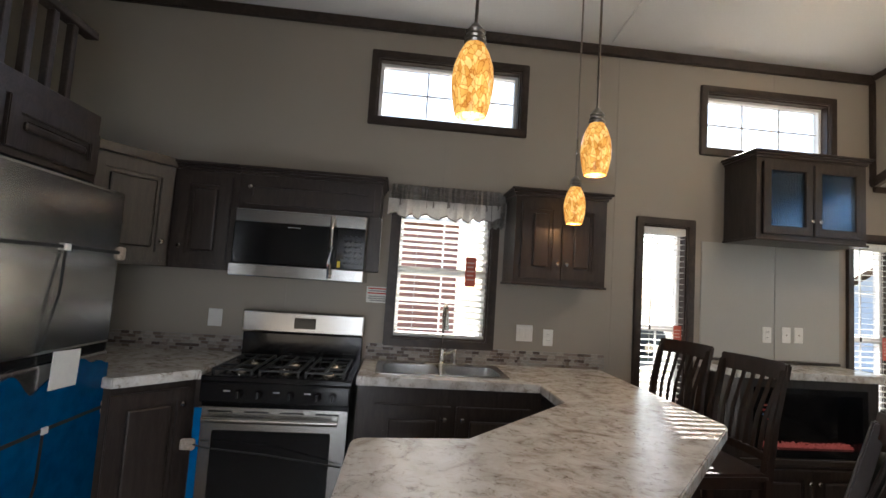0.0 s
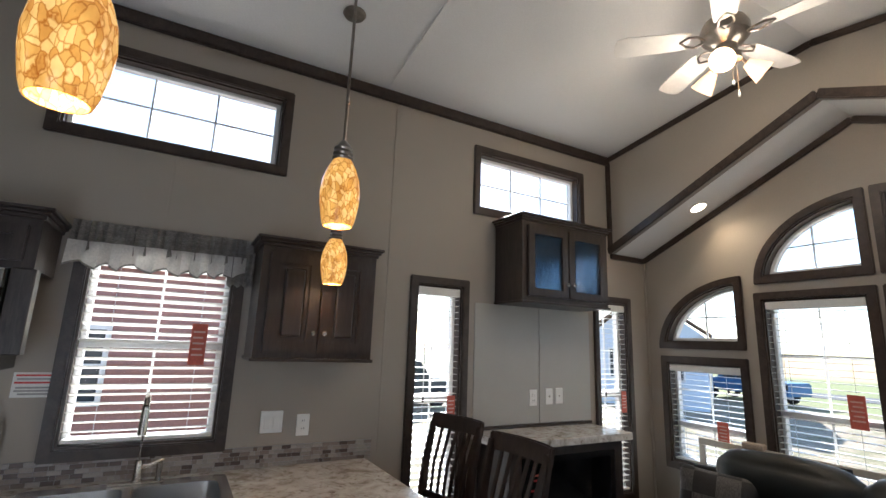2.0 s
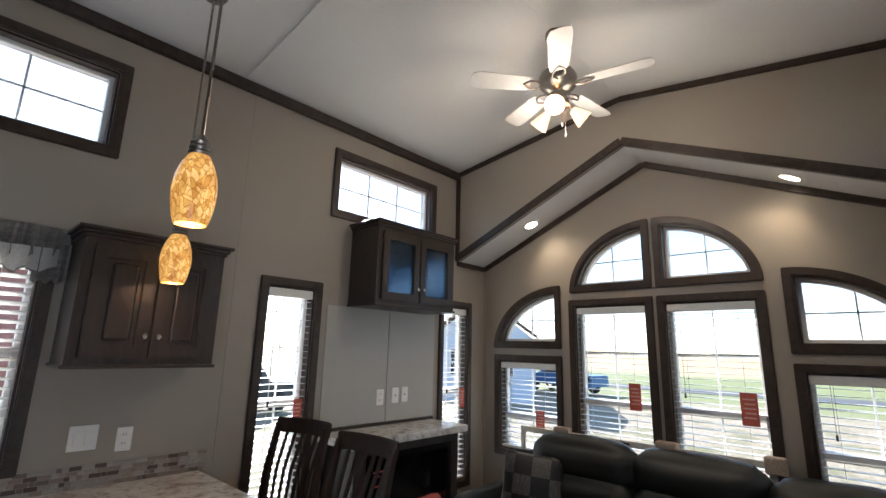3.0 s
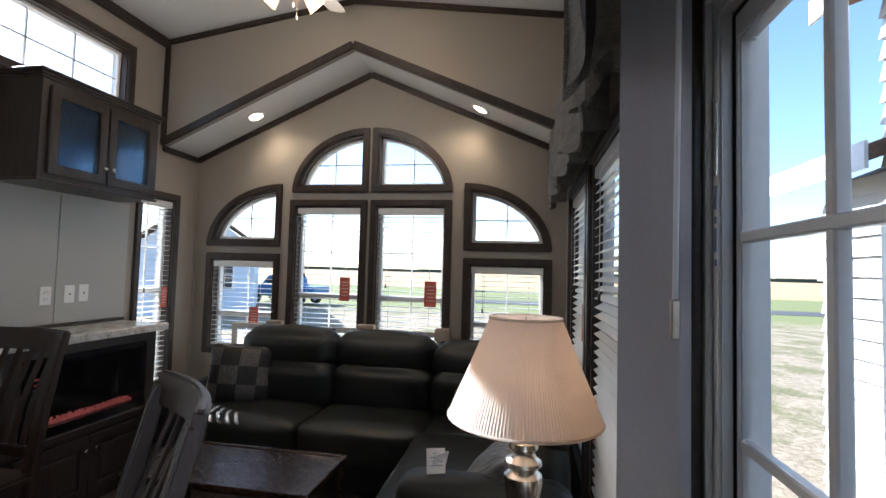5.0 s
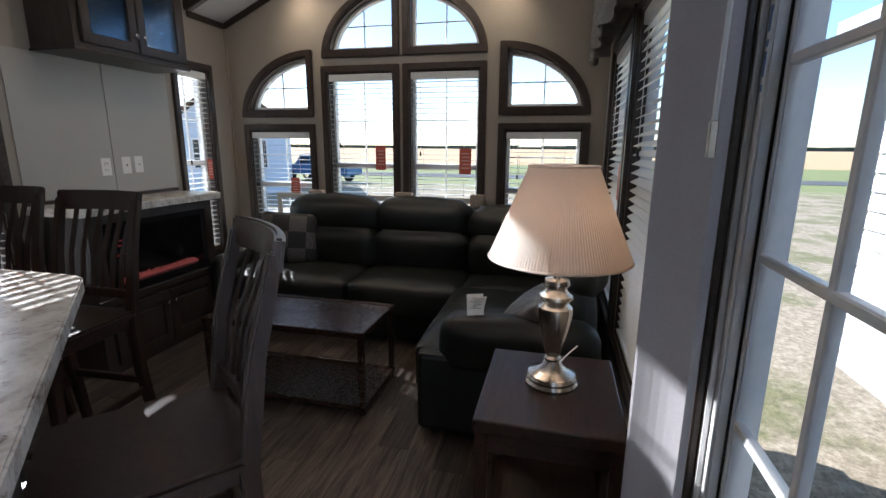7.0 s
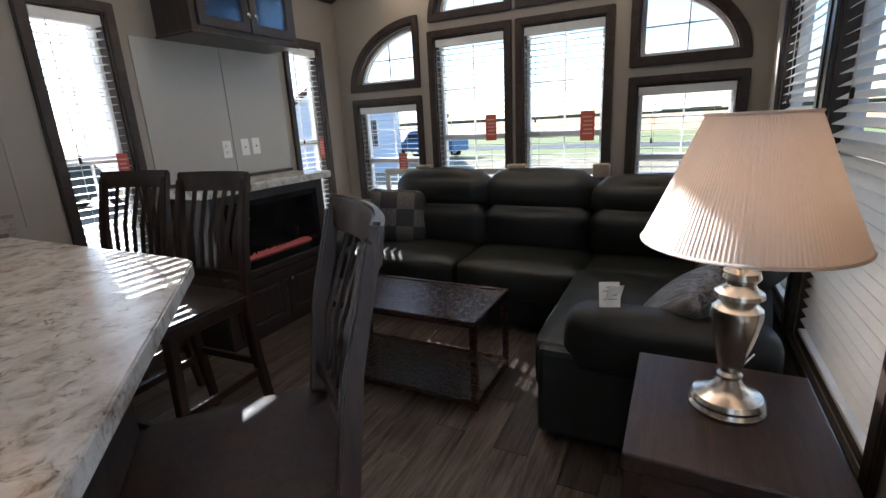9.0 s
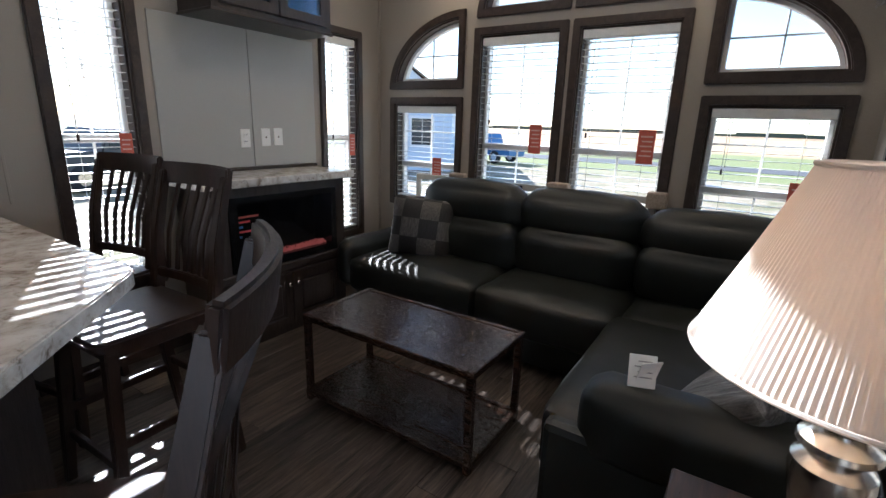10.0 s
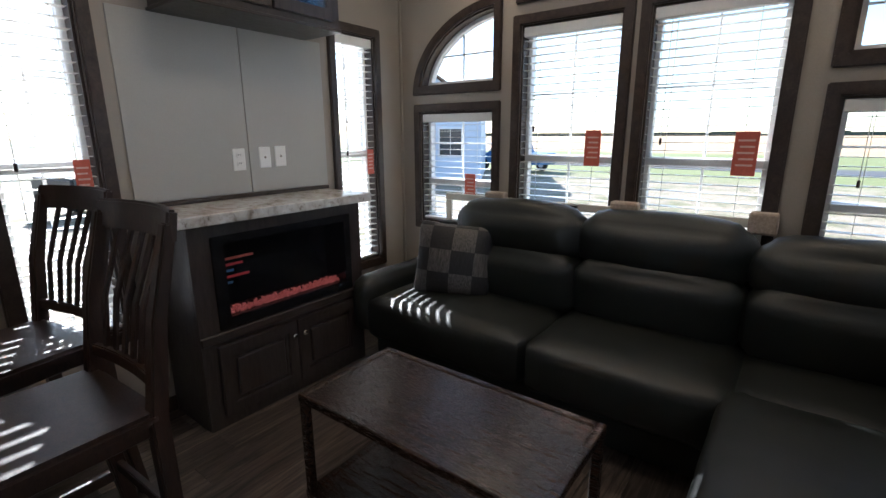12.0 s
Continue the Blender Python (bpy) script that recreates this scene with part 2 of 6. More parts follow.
def field_mat():
    """The land round the place: gravel yard, mown grass, then a dry golden field."""
    m, nt, b = mat_new("land")
    v = coords(nt)
    sep = nt.nodes.new("ShaderNodeSeparateXYZ")
    nt.links.new(v, sep.inputs[0])
    wob = node(nt, "ShaderNodeTexNoise", Scale=0.25, Detail=5.0)
    gr = node(nt, "ShaderNodeTexNoise", Scale=14.0, Detail=8.0, Roughness=0.75)
    patch = node(nt, "ShaderNodeTexNoise", Scale=0.9, Detail=8.0, Roughness=0.65)
    for n in (wob, gr, patch):
        nt.links.new(v, n.inputs["Vector"])
    gravel = ramp(nt, gr.outputs["Fac"], [(0.3, (0.12, 0.095, 0.06)), (0.5, (0.27, 0.22, 0.15)), (0.7, (0.46, 0.39, 0.29))])
    grass = ramp(nt, gr.outputs["Fac"], [(0.3, (0.06, 0.065, 0.02)), (0.7, (0.19, 0.18, 0.07))])
    gmix = ramp(nt, patch.outputs["Fac"], [(0.47, (0, 0, 0)), (0.60, (0.85, 0.85, 0.85))])
    yard = mix(nt, gmix, gravel, grass)
    lawn = ramp(nt, gr.outputs["Fac"], [(0.3, (0.10, 0.125, 0.035)), (0.7, (0.21, 0.22, 0.075))])
    gold = ramp(nt, gr.outputs["Fac"], [(0.3, (0.33, 0.21, 0.10)), (0.7, (0.48, 0.33, 0.17))])

    def step(at, soft):
        a = nt.nodes.new("ShaderNodeMath")
        a.operation = 'MULTIPLY_ADD'
        a.inputs[1].default_value = 6.0
        nt.links.new(wob.outputs["Fac"], a.inputs[0])
        nt.links.new(sep.outputs["X"], a.inputs[2])
        r = nt.nodes.new("ShaderNodeMapRange")
        r.inputs["From Min"].default_value, r.inputs["From Max"].default_value = at + 3 - soft, at + 3 + soft
        nt.links.new(a.outputs[0], r.inputs["Value"])
        return r.outputs["Result"]
    c = mix(nt, step(27, 2.5), yard, lawn)
    c = mix(nt, step(62, 2), c, gold)
    nt.links.new(c, b.inputs["Base Color"])
    b.inputs["Roughness"].default_value = 0.95
    bump(nt, b, gr.outputs["Fac"], 0.5, 0.03)
    return m


LAMINATE = laminate()
GLASS = glass_mat("window_glass")
# the reeded panes carry the reflected sky's blue in their tint
REEDED = glass_mat("sky_tinted_reeded_glass", (0.62, 0.78, 0.95), 0.10, 1.5)
AMBER = amber_glass()
SHADE = shade_cloth()
LAND = field_mat()
FROST = glow("frosted_shade", (1.0, 0.66, 0.33), 0.42)
SIDING = grainy("white_siding", (0.52, 0.515, 0.51), 0.5, 60, 0.03, 0.05)
REDSIDE = grainy("red_siding", (0.34, 0.165, 0.135), 0.6, 30, 0.12, 0.1)
# white siding with the blue of its shaded side put into the colour
SHADESIDE = grainy("shade_blue_siding", (0.62, 0.68, 0.76), 0.5, 30, 0.05, 0.05)
SHINGLE = grainy("brown_shingle", (0.22, 0.14, 0.09), 0.9, 30, 0.3, 0.4)
ASPHALT = grainy("asphalt", (0.07, 0.07, 0.075), 0.9, 40, 0.2, 0.3)
DARKGLASS = grainy("dark_glass", (0.03, 0.04, 0.05), 0.08, 5, 0.1, 0.0)
BLUEPAINT = grainy("blue_car_paint", (0.06, 0.17, 0.36), 0.35, 20, 0.05, 0.0)
GREYPAINT = grainy("dark_car_paint", (0.04, 0.045, 0.05), 0.35, 20, 0.05, 0.0)
RUBBER = grainy("tyre_rubber", (0.02, 0.02, 0.02), 0.8)
FARTREE = grainy("far_trees", (0.05, 0.07, 0.05), 0.9, 8, 0.3, 0.3)


# ---- geometry helpers ----
def box(bm, x0, x1, y0, y1, z0, z1, bev=0.0, m=None):
    """A box, with rounded edges if bev is given, put through m."""
    t = bmesh.new()
    bmesh.ops.create_cube(t, size=1.0)
    for v in t.verts:
        v.co = Vector(((x0 + x1) / 2 + v.co.x * abs(x1 - x0), (y0 + y1) / 2 + v.co.y * abs(y1 - y0), (z0 + z1) / 2 + v.co.z * abs(z1 - z0)))
    if bev:
        bmesh.ops.bevel(t, geom=t.edges[:], offset=bev, segments=2 if bev > 0.004 else 1, affect='EDGES', profile=0.5)
    if m is not None:
        bmesh.ops.transform(t, matrix=m, verts=t.verts[:])
    join(bm, t)
    return bm


def join(bm, t):
    me = bpy.data.meshes.new("tmp")
    t.to_mesh(me)
    t.free()
    bm.from_mesh(me)
    bpy.data.meshes.remove(me)


def B(*a, **k):
    return box(bmesh.new(), *a, **k)


def boxes(*rows):
    bm = bmesh.new()
    for r in rows:
        box(bm, *r)
    return bm


def lathe(profile, seg=32, m=None, pleats=0, depth=0.0):
    """A turned body from (radius, height) pairs."""
    bm = bmesh.new()
    rings = []
    for r, z in profile:
        ring = []
        for i in range(seg):
            a = 2 * math.pi * i / seg
            q = r + (depth * (1 if i % 2 else -1) if pleats else 0)
            ring.append(bm.verts.new((q * math.cos(a), q * math.sin(a), z)))
        rings.append(ring)
    for a, b in zip(rings, rings[1:]):
        for i in range(seg):
            bm.faces.new((a[i], a[(i + 1) % seg], b[(i + 1) % seg], b[i]))
    for ring in (rings[0], rings[-1]):
        if profile[rings.index(ring)][0] < 0.004:
            bmesh.ops.contextual_create(bm, geom=ring)
    bmesh.ops.recalc_face_normals(bm, faces=bm.faces[:])
    if m is not None:
        bmesh.ops.transform(bm, matrix=m, verts=bm.verts[:])
    return bm


def tube(points, r, seg=10, closed=False):
    """A round bar along a line of points."""
    bm = bmesh.new()
    pts = [Vector(p) for p in points]
    rings = []
    for i, p in enumerate(pts):
        d = (pts[min(i + 1, len(pts) - 1)] - pts[max(i - 1, 0)]).normalized()
        q = d.to_track_quat('Z', 'Y')
        rr = r[i] if isinstance(r, (list, tuple)) else r
        rings.append([bm.verts.new(p + q @ Vector((rr * math.cos(2 * math.pi * k / seg), rr * math.sin(2 * math.pi * k / seg), 0))) for k in range(seg)])
    for a, b in zip(rings, rings[1:]):
        for k in range(seg):
            bm.faces.new((a[k], a[(k + 1) % seg], b[(k + 1) % seg], b[k]))
    bm.faces.new(rings[0][::-1])
    bm.faces.new(rings[-1])
    bmesh.ops.recalc_face_normals(bm, faces=bm.faces[:])
    return bm


def beam(points, w, h, up=(0, 0, 1), bev=0.0):
    """A bar of oblong section along a line of points; w across, h along up."""
    bm = bmesh.new()
    pts = [Vector(p) for p in points]
    up = Vector(up)
    rings = []
    for i, p in enumerate(pts):
        d = (pts[min(i + 1, len(pts) - 1)] - pts[max(i - 1, 0)]).normalized()
        s = d.cross(up).normalized()
        n = s.cross(d).normalized()
        ww = w[i] if isinstance(w, (list, tuple)) else w
        hh = h[i] if isinstance(h, (list, tuple)) else h
        rings.append([bm.verts.new(p + s * a * ww / 2 + n * b * hh / 2) for a, b in ((-1, -1), (1, -1), (1, 1), (-1, 1))])
    for a, b in zip(rings, rings[1:]):
        for k in range(4):
            bm.faces.new((a[k], a[(k + 1) % 4], b[(k + 1) % 4], b[k]))
    bm.faces.new(rings[0][::-1])
    bm.faces.new(rings[-1])
    bmesh.ops.recalc_face_normals(bm, faces=bm.faces[:])
    if bev:
        bmesh.ops.bevel(bm, geom=[e for e in bm.edges if e.calc_face_angle(0) > 0.6], offset=bev, segments=2, affect='EDGES')
    return bm


def plate(outer, holes, t0, t1, axis, bev=0.0):
    """A flat body with holes: outlines in the plane across axis, thick from t0 to t1 along it."""
    cu = bpy.data.curves.new("tmp", 'CURVE')
    cu.dimensions, cu.fill_mode, cu.extrude = '2D', 'BOTH', 0.5
    for poly in (outer, *holes):
        s = cu.splines.new('POLY')
        s.points.add(len(poly) - 1)
        for p, (u, v) in zip(s.points, poly):
            p.co = (u, v, 0, 1)
        s.use_cyclic_u = True
    ob = bpy.data.objects.new("tmp", cu)
    scene.collection.objects.link(ob)
    bpy.context.view_layer.update()
    me = bpy.data.meshes.new_from_object(ob.evaluated_get(bpy.context.evaluated_depsgraph_get()))
    bm = bmesh.new()
    bm.from_mesh(me)
    bpy.data.objects.remove(ob)
    bpy.data.curves.remove(cu)
    bpy.data.meshes.remove(me)
    for v in bm.verts:
        u, w, t = v.co.x, v.co.y, t0 + (v.co.z + 0.5) * (t1 - t0)
        v.co = {'x': (t, u, w), 'y': (u, t, w), 'z': (u, w, t)}[axis]
    for f in bm.faces:
        f.smooth = False
    bmesh.ops.remove_doubles(bm, verts=bm.verts[:], dist=0.0001)
    bmesh.ops.recalc_face_normals(bm, faces=bm.faces[:])
    if bev:
        bmesh.ops.bevel(bm, geom=[e for e in bm.edges if len(e.link_faces) == 2 and e.calc_face_angle(0) > 0.6], offset=bev, segments=2, affect='EDGES')
    return bm


def rect(u0, u1, v0, v1):
    return [(u0, v0), (u1, v0), (u1, v1), (u0, v1)]


def mesh_of(name, bm, mat):
    me = bpy.data.meshes.new(name)
    bm.to_mesh(me)
    bm.free()
    me.materials.append(mat)
    return me


SMOOTH = 0.6


def part(name, bm, mat, parent=None, label="", smooth=False):
    """Links a bmesh as one mesh object, under a thing or a part if given."""
    if smooth:
        for f in bm.faces:
            f.smooth = True
        for e in bm.edges:
            if e.calc_face_angle(0) > SMOOTH:
                e.smooth = False
    ob = new(name, mesh_of(name, bm, mat))
    if parent is not None:
        ob.parent = parent
    if label:
        ob["label"] = label
    return ob


def thing(name, label, category, m=None, group="", kind=""):
    ob = new(name)
    ob.empty_display_size = 0.1
    if m is not None:
        ob.matrix_world = m
    return tagged(ob, label, category, group, kind)


def solid(name, bm, mat, label, category, kind="", group="", smooth=False):
    return tagged(part(name, bm, mat, None, "", smooth), label, category, group, kind)


# ---- the shell ----
NY, SY, GX, BX, WX = 3.2, -0.085, 4.175, 3.725, -3.9     # long wall, front wall, gable, bulkhead, far end
EAVE, RIDGE, RY = 3.345, 3.575, 1.565
CT = 0.94                                                # counter height
GROUND = -0.75

north_open = {"kitchen": (0.02, 0.79, 1.035, 2.10), "clere_1": (-0.2, 0.95, 2.575, 3.12), "clere_2": (2.29, 3.415, 2.575, 3.12),
              "narrow_1": (1.81, 2.27, 0.44, 2.07), "narrow_2": (3.50, 3.95, 0.44, 2.07)}
TW = 0.055                                               # width of the window casing


def quarter(cy, cz, a, b, d, inset):
    """A quarter arch with its upright side at cy and its sill at cz."""
    a2, b2 = a - inset, b - inset
    e0, e1 = math.asin(inset / b2), math.acos(inset / a2)
    pts = [(cy + d * inset, cz + inset)]
    for i in range(17):
        t = e0 + (e1 - e0) * i / 16
        pts.append((cy + d * a2 * math.cos(t), cz + b2 * math.sin(t)))
    return pts


arches = [(2.355, 1.653, 0.72, 0.557, 1), (1.562, 2.133, 0.70, 0.56, 1), (1.536, 2.133, 0.705, 0.56, -1), (0.735, 1.653, 0.71, 0.557, -1)]
gable_rects = [(2.353, 3.068, 0.70, 1.593), (1.565, 2.274, 0.70, 2.07), (0.833, 1.537, 0.70, 2.07), (0.022, 0.733, 0.70, 1.593)]


def inset(r, d):
    return rect(r[0] + d, r[1] - d, r[2] + d, r[3] - d)


WT = 0.14
holes = [inset(r, TW) for r in north_open.values()]
wall_n = solid("wall_north", plate(rect(WX, GX + WT, -0.2, EAVE + 0.05), holes, NY, NY + WT, 'y'), WALL, "taupe painted long wall with thin panel seams", "wall", "structure")
gable_out = [(SY, -0.2), (NY, -0.2), (NY, EAVE), (RY, RIDGE), (SY, EAVE)]
holes = [inset(r, TW) for r in gable_rects] + [quarter(*q, TW) for q in arches]
wall_e = solid("wall_east", plate(gable_out, holes, GX, GX + WT, 'x'), WALL, "taupe gable wall full of arched windows", "wall", "structure")
front_open = [(1.80, 2.80, 0.40, 2.07), (2.83, 3.83, 0.40, 2.07)]
DOORX0, DOORX1, DOORTOP = -0.65, 1.315, 2.0
FRONT_CLERE = (2.30, 3.43, 2.59, 3.135)
holes = [inset(r, TW) for r in front_open] + [inset(FRONT_CLERE, TW)]
wall_s = solid("wall_south", plate([(DOORX1, -0.2), (GX, -0.2), (GX, EAVE + 0.05), (WX, EAVE + 0.05), (WX, -0.2), (DOORX0, -0.2), (DOORX0, DOORTOP), (DOORX1, DOORTOP)], holes, SY - 0.10, SY, 'y'), WALL,
               "taupe front wall beside the glazed bay", "wall", "structure")
solid("wall_west", plate(gable_out, [rect(0.9, 1.7, 2.45, 3.0)], WX - 0.12, WX, 'x'), WALL, "taupe end wall behind the loft", "wall", "structure")
bulk = [(SY, 2.446), (RY, 3.175), (NY, 2.446), (NY, EAVE), (RY, RIDGE), (SY, EAVE)]
solid("wall_bulkhead", plate(bulk, [], BX, BX + 0.05, 'x'), WALL, "taupe drop wall with a gabled lower edge", "wall", "structure")
soff = [(SY, 2.453), (RY, 3.182), (NY, 2.453), (NY, 2.51), (RY, 3.245), (SY, 2.51)]
solid("ceiling_soffit", plate(soff, [], BX + 0.05, GX, 'x'), CEIL, "white gabled soffit over the sitting end", "ceiling", "structure")
roof = [(SY - 0.12, EAVE - 0.016), (RY, RIDGE), (NY + WT, EAVE - 0.016), (NY + WT, EAVE + 0.2), (RY, RIDGE + 0.22), (SY - 0.12, EAVE + 0.2)]
solid("ceiling", plate(roof, [], WX - 0.12, GX + WT, 'x'), CEIL, "white vaulted ceiling with fine panel joints", "ceiling", "structure")
for x in (1.56, -1.1):
    for y0, y1, z0, z1 in ((NY - 0.05, RY, EAVE + 0.007, RIDGE), (SY + 0.05, RY, EAVE + 0.007, RIDGE)):
        solid("trim_ceiling_seam", beam([(x, y0, z0 - 0.006), (x, y1, z1 - 0.006)], 0.014, 0.010), CEIL, "white ceiling joint strip", "trim", "structure")
# subfloor; the planks lie on it
solid("floor", B(WX, GX, -0.6, NY, -0.2, -0.006), FLOORGAP, "dark plank floor with joints", "floor", "structure")


def trim(name, a, b, w, h, up, label="dark brown wooden moulding"):
    solid(name, beam([a, b], w, h, up, 0.006), TRIM, label, "trim", "structure")


trim("trim_crown_north", (WX, NY - 0.02, EAVE - 0.045), (BX, NY - 0.02, EAVE - 0.045), 0.035, 0.075, (0, 0, 1))
trim("trim_crown_south", (WX, SY + 0.02, EAVE - 0.045), (BX, SY + 0.02, EAVE - 0.045), 0.035, 0.075, (0, 0, 1))
for s, y in ((1, NY), (-1, SY)):
    trim("trim_bulkhead_top", (BX - 0.012, y, EAVE - 0.035), (BX - 0.012, RY, RIDGE - 0.03), 0.022, 0.045, (0, 0, 1))
    trim("trim_bulkhead_edge", (BX - 0.012, y, 2.471), (BX - 0.012, RY, 3.20), 0.026, 0.062, (0, 0, 1))
    trim("trim_bulkhead_corner", (BX - 0.013, y - s * 0.022, 2.45), (BX - 0.013, y - s * 0.022, EAVE - 0.06), 0.024, 0.044, (0, 1, 0))
    trim("trim_soffit_back", (GX - 0.014, y, 2.428), (GX - 0.014, RY, 3.156), 0.024, 0.05, (0, 0, 1))
    trim("trim_soffit_side", (BX, y - s * 0.014, 2.428), (GX - 0.03, y - s * 0.014, 2.428), 0.024, 0.045, (0, 0, 1))
solid("trim_corner", beam([(GX - 0.008, NY - 0.008, 0.0), (GX - 0.008, NY - 0.008, 2.45)], 0.016, 0.016, (0, 1, 0)), WALL, "taupe corner bead", "trim", "structure")
for x, z0, z1 in ((1.646, 0.97, EAVE - 0.09), (0.37, 2.13, 2.585), (2.93, 1.07, 1.90), (-0.66, 1.25, 1.44), (2.90, 3.14, EAVE - 0.09)):
    solid("trim_wall_seam", B(x - 0.006, x + 0.006, NY - 0.003, NY + 0.001, z0, z1, 0.0008), WALL, "thin taupe panel batten", "trim", "structure")
for px0, px1 in ((2.325, 2.909), (2.914, 3.44)):
    solid("trim_wall_panel", B(px0, px1, NY - 0.008, NY + 0.001, 1.075, 1.92, 0.0015), PANEL, "grey wall panel over the fireplace shelf", "trim", "structure")
solid("trim_panel_foot", B(2.33, 3.44, NY - 0.02, NY + 0.001, 1.052, 1.072, 0.003), TRIM, "dark strip under the wall panel", "trim", "structure")
solid("baseboard", boxes((1.6, GX, NY - 0.014, NY, 0, 0.08, 0.003), (GX - 0.014, GX, SY, NY - 0.02, 0, 0.08, 0.003), (1.42, GX - 0.02, SY, SY + 0.014, 0, 0.08, 0.003)), TRIM, "dark brown baseboard", "baseboard", "structure")


# ---- windows ----
def put(axis, t, u, v):
    return (t, u, v) if axis == 'x' else (u, t, v)


def abox(axis, u0, u1, v0, v1, t0, t1, bev=0.0):
    t0, t1 = min(t0, t1), max(t0, t1)
    return B(t0, t1, u0, u1, v0, v1, bev) if axis == 'x' else B(u0, u1, t0, t1, v0, v1, bev)


count = {"window": 0}


def window(shape, axis, face, out, label, bars_u=(), bars_v=(), rail=None, depth=0.09):
    """A cased window: shape(inset) gives its outline; face is the wall's room side, out the way outward."""
    count["window"] += 1
    w = thing("window_%d" % count["window"], label, "window", kind="structure")
    part("casing", plate(shape(0), [shape(TW)], face - out * 0.022, face + out * 0.004, axis, 0.006), TRIM, w, "dark brown wooden casing")
    part("jamb_liner", plate(shape(TW - 0.001), [shape(TW + 0.012)], face + out * 0.002, face + out * (depth - 0.02), axis), TRIM, w, "dark wooden jamb")
    part("window_frame", plate(shape(TW + 0.010), [shape(TW + 0.036)], face + out * (depth - 0.022), face + out * (depth + 0.03), axis, 0.004), VINYL, w, "white vinyl frame")
    g = part("pane", plate(shape(TW + 0.03), [], face + out * (depth + 0.006), face + out * (depth + 0.012), axis), GLASS, w)
    g.visible_shadow = False
    us = [p[0] for p in shape(TW + 0.04)]
    vs = [p[1] for p in shape(TW + 0.04)]
    u0, u1, v0, v1 = min(us), max(us), min(vs), max(vs)
    t0, t1 = face + out * (depth + 0.002), face + out * (depth + 0.016)

    def reach(k, horizontal):
        """How far a bar runs before it meets the outline."""
        poly = shape(TW + 0.03)
        hits = []
        for (a, b), (c, d) in zip(poly, poly[1:] + poly[:1]):
            p, q = ((b, d) if horizontal else (a, c))
            if (p - k) * (q - k) < 0:
                s = (k - p) / (q - p)
                hits.append(a + (c - a) * s if horizontal else b + (d - b) * s)
        return (min(hits), max(hits)) if len(hits) > 1 else (u0, u0 + 0.01)
    for f in bars_u:
        k = u0 + (u1 - u0) * f
        a, b = reach(k, False)
        part("muntin", abox(axis, k - 0.006, k + 0.006, a, b, t0, t1, 0.002), VINYL, w)
    for f in bars_v:
        k = v0 + (v1 - v0) * f
        a, b = reach(k, True)
        part("muntin", abox(axis, a, b, k - 0.006, k + 0.006, t0, t1 - out * 0.004, 0.002), VINYL, w)
    if rail:
        k = v0 + (v1 - v0) * rail
        part("meeting_rail", abox(axis, u0 - 0.01, u1 + 0.01, k - 0.022, k + 0.022, face + out * (depth - 0.03), face + out * (depth + 0.03), 0.004), VINYL, w)
    return w


def rwin(r, *a, **k):
    return window(lambda d: inset(r, d), *a, **k)


def blind(r, axis, face, out, label, drop=None, tilt=0.0, pitch=0.042, tag=None, wand=None):
    """A faux-wood slatted blind let down in a window's opening."""
    u0, u1, v0, v1 = r[0] + TW + 0.016, r[1] - TW - 0.016, r[2] + TW + 0.02, r[3] - TW - 0.014
    t = face + out * 0.032
    bl = thing("window_blind", label, "blind", pose(*put(axis, t, (u0 + u1) / 2, v1)), "slatted window blinds")
    hw = (u1 - u0) / 2

    def loc(a0, a1, b0, b1, c0, c1, bev=0.0):
        return abox(axis, a0, a1, b0, b1, c0, c1, bev)
    part("headrail", loc(-hw - 0.004, hw + 0.004, -0.055, 0.0, -0.032, 0.026, 0.004), SLAT, bl, "white valance board")
    n = int((v1 - v0 - 0.07) / pitch)
    bm = loc(-hw, hw, -0.0014, 0.0014, -0.024, 0.024)
    if tilt:
        bmesh.ops.rotate(bm, cent=(0, 0, 0), matrix=Euler((0, tilt, 0) if axis == 'x' else (-tilt, 0, 0)).to_matrix(), verts=bm.verts[:])
    me = mesh_of("slat", bm, SLAT)
    for i in range(n):
        s = new("slat", me)
        s.parent = bl
        s.location = (0, 0, -0.075 - i * pitch)
    part("bottom_rail", loc(-hw, hw, v0 - v1, v0 - v1 + 0.016, -0.024, 0.024, 0.003), SLAT, bl)
    for f in (-0.62, 0.62):
        part("ladder_cord", loc(hw * f - 0.0012, hw * f + 0.0012, v0 - v1 + 0.01, -0.05, -0.0255, -0.0235), SLAT, bl)
    if wand:
        u, ln = wand
        s = -out * 0.034
        part("lift_cord", loc(u - 0.0015, u + 0.0015, -ln, -0.04, s - 0.0015, s + 0.0015), SLAT, bl)
        part("cord_tassel", loc(u - 0.006, u + 0.006, -ln - 0.035, -ln, s - 0.006, s + 0.006, 0.003), STOOL, bl, "dark wooden cord tassel")
    if tag:
        u, z, w, h = tag
        s = face - out * 0.006
        tg = thing("warning_tag", "red paper safety tag hanging on a blind", "tag", pose(*put(axis, s, u, z)), "red safety tags")
        part("paper", loc(-w / 2, w / 2, -h / 2, h / 2, -0.0008, 0.0008), TAG, tg)
        for k in range(5):
            zz = h * (0.30 - 0.14 * k)
            part("print_line", loc(-w * 0.36, w * (0.36 - 0.1 * (k % 2)), zz - h * 0.022, zz + h * 0.022, -0.0016, -0.0009), TAGINK, tg)
    return bl


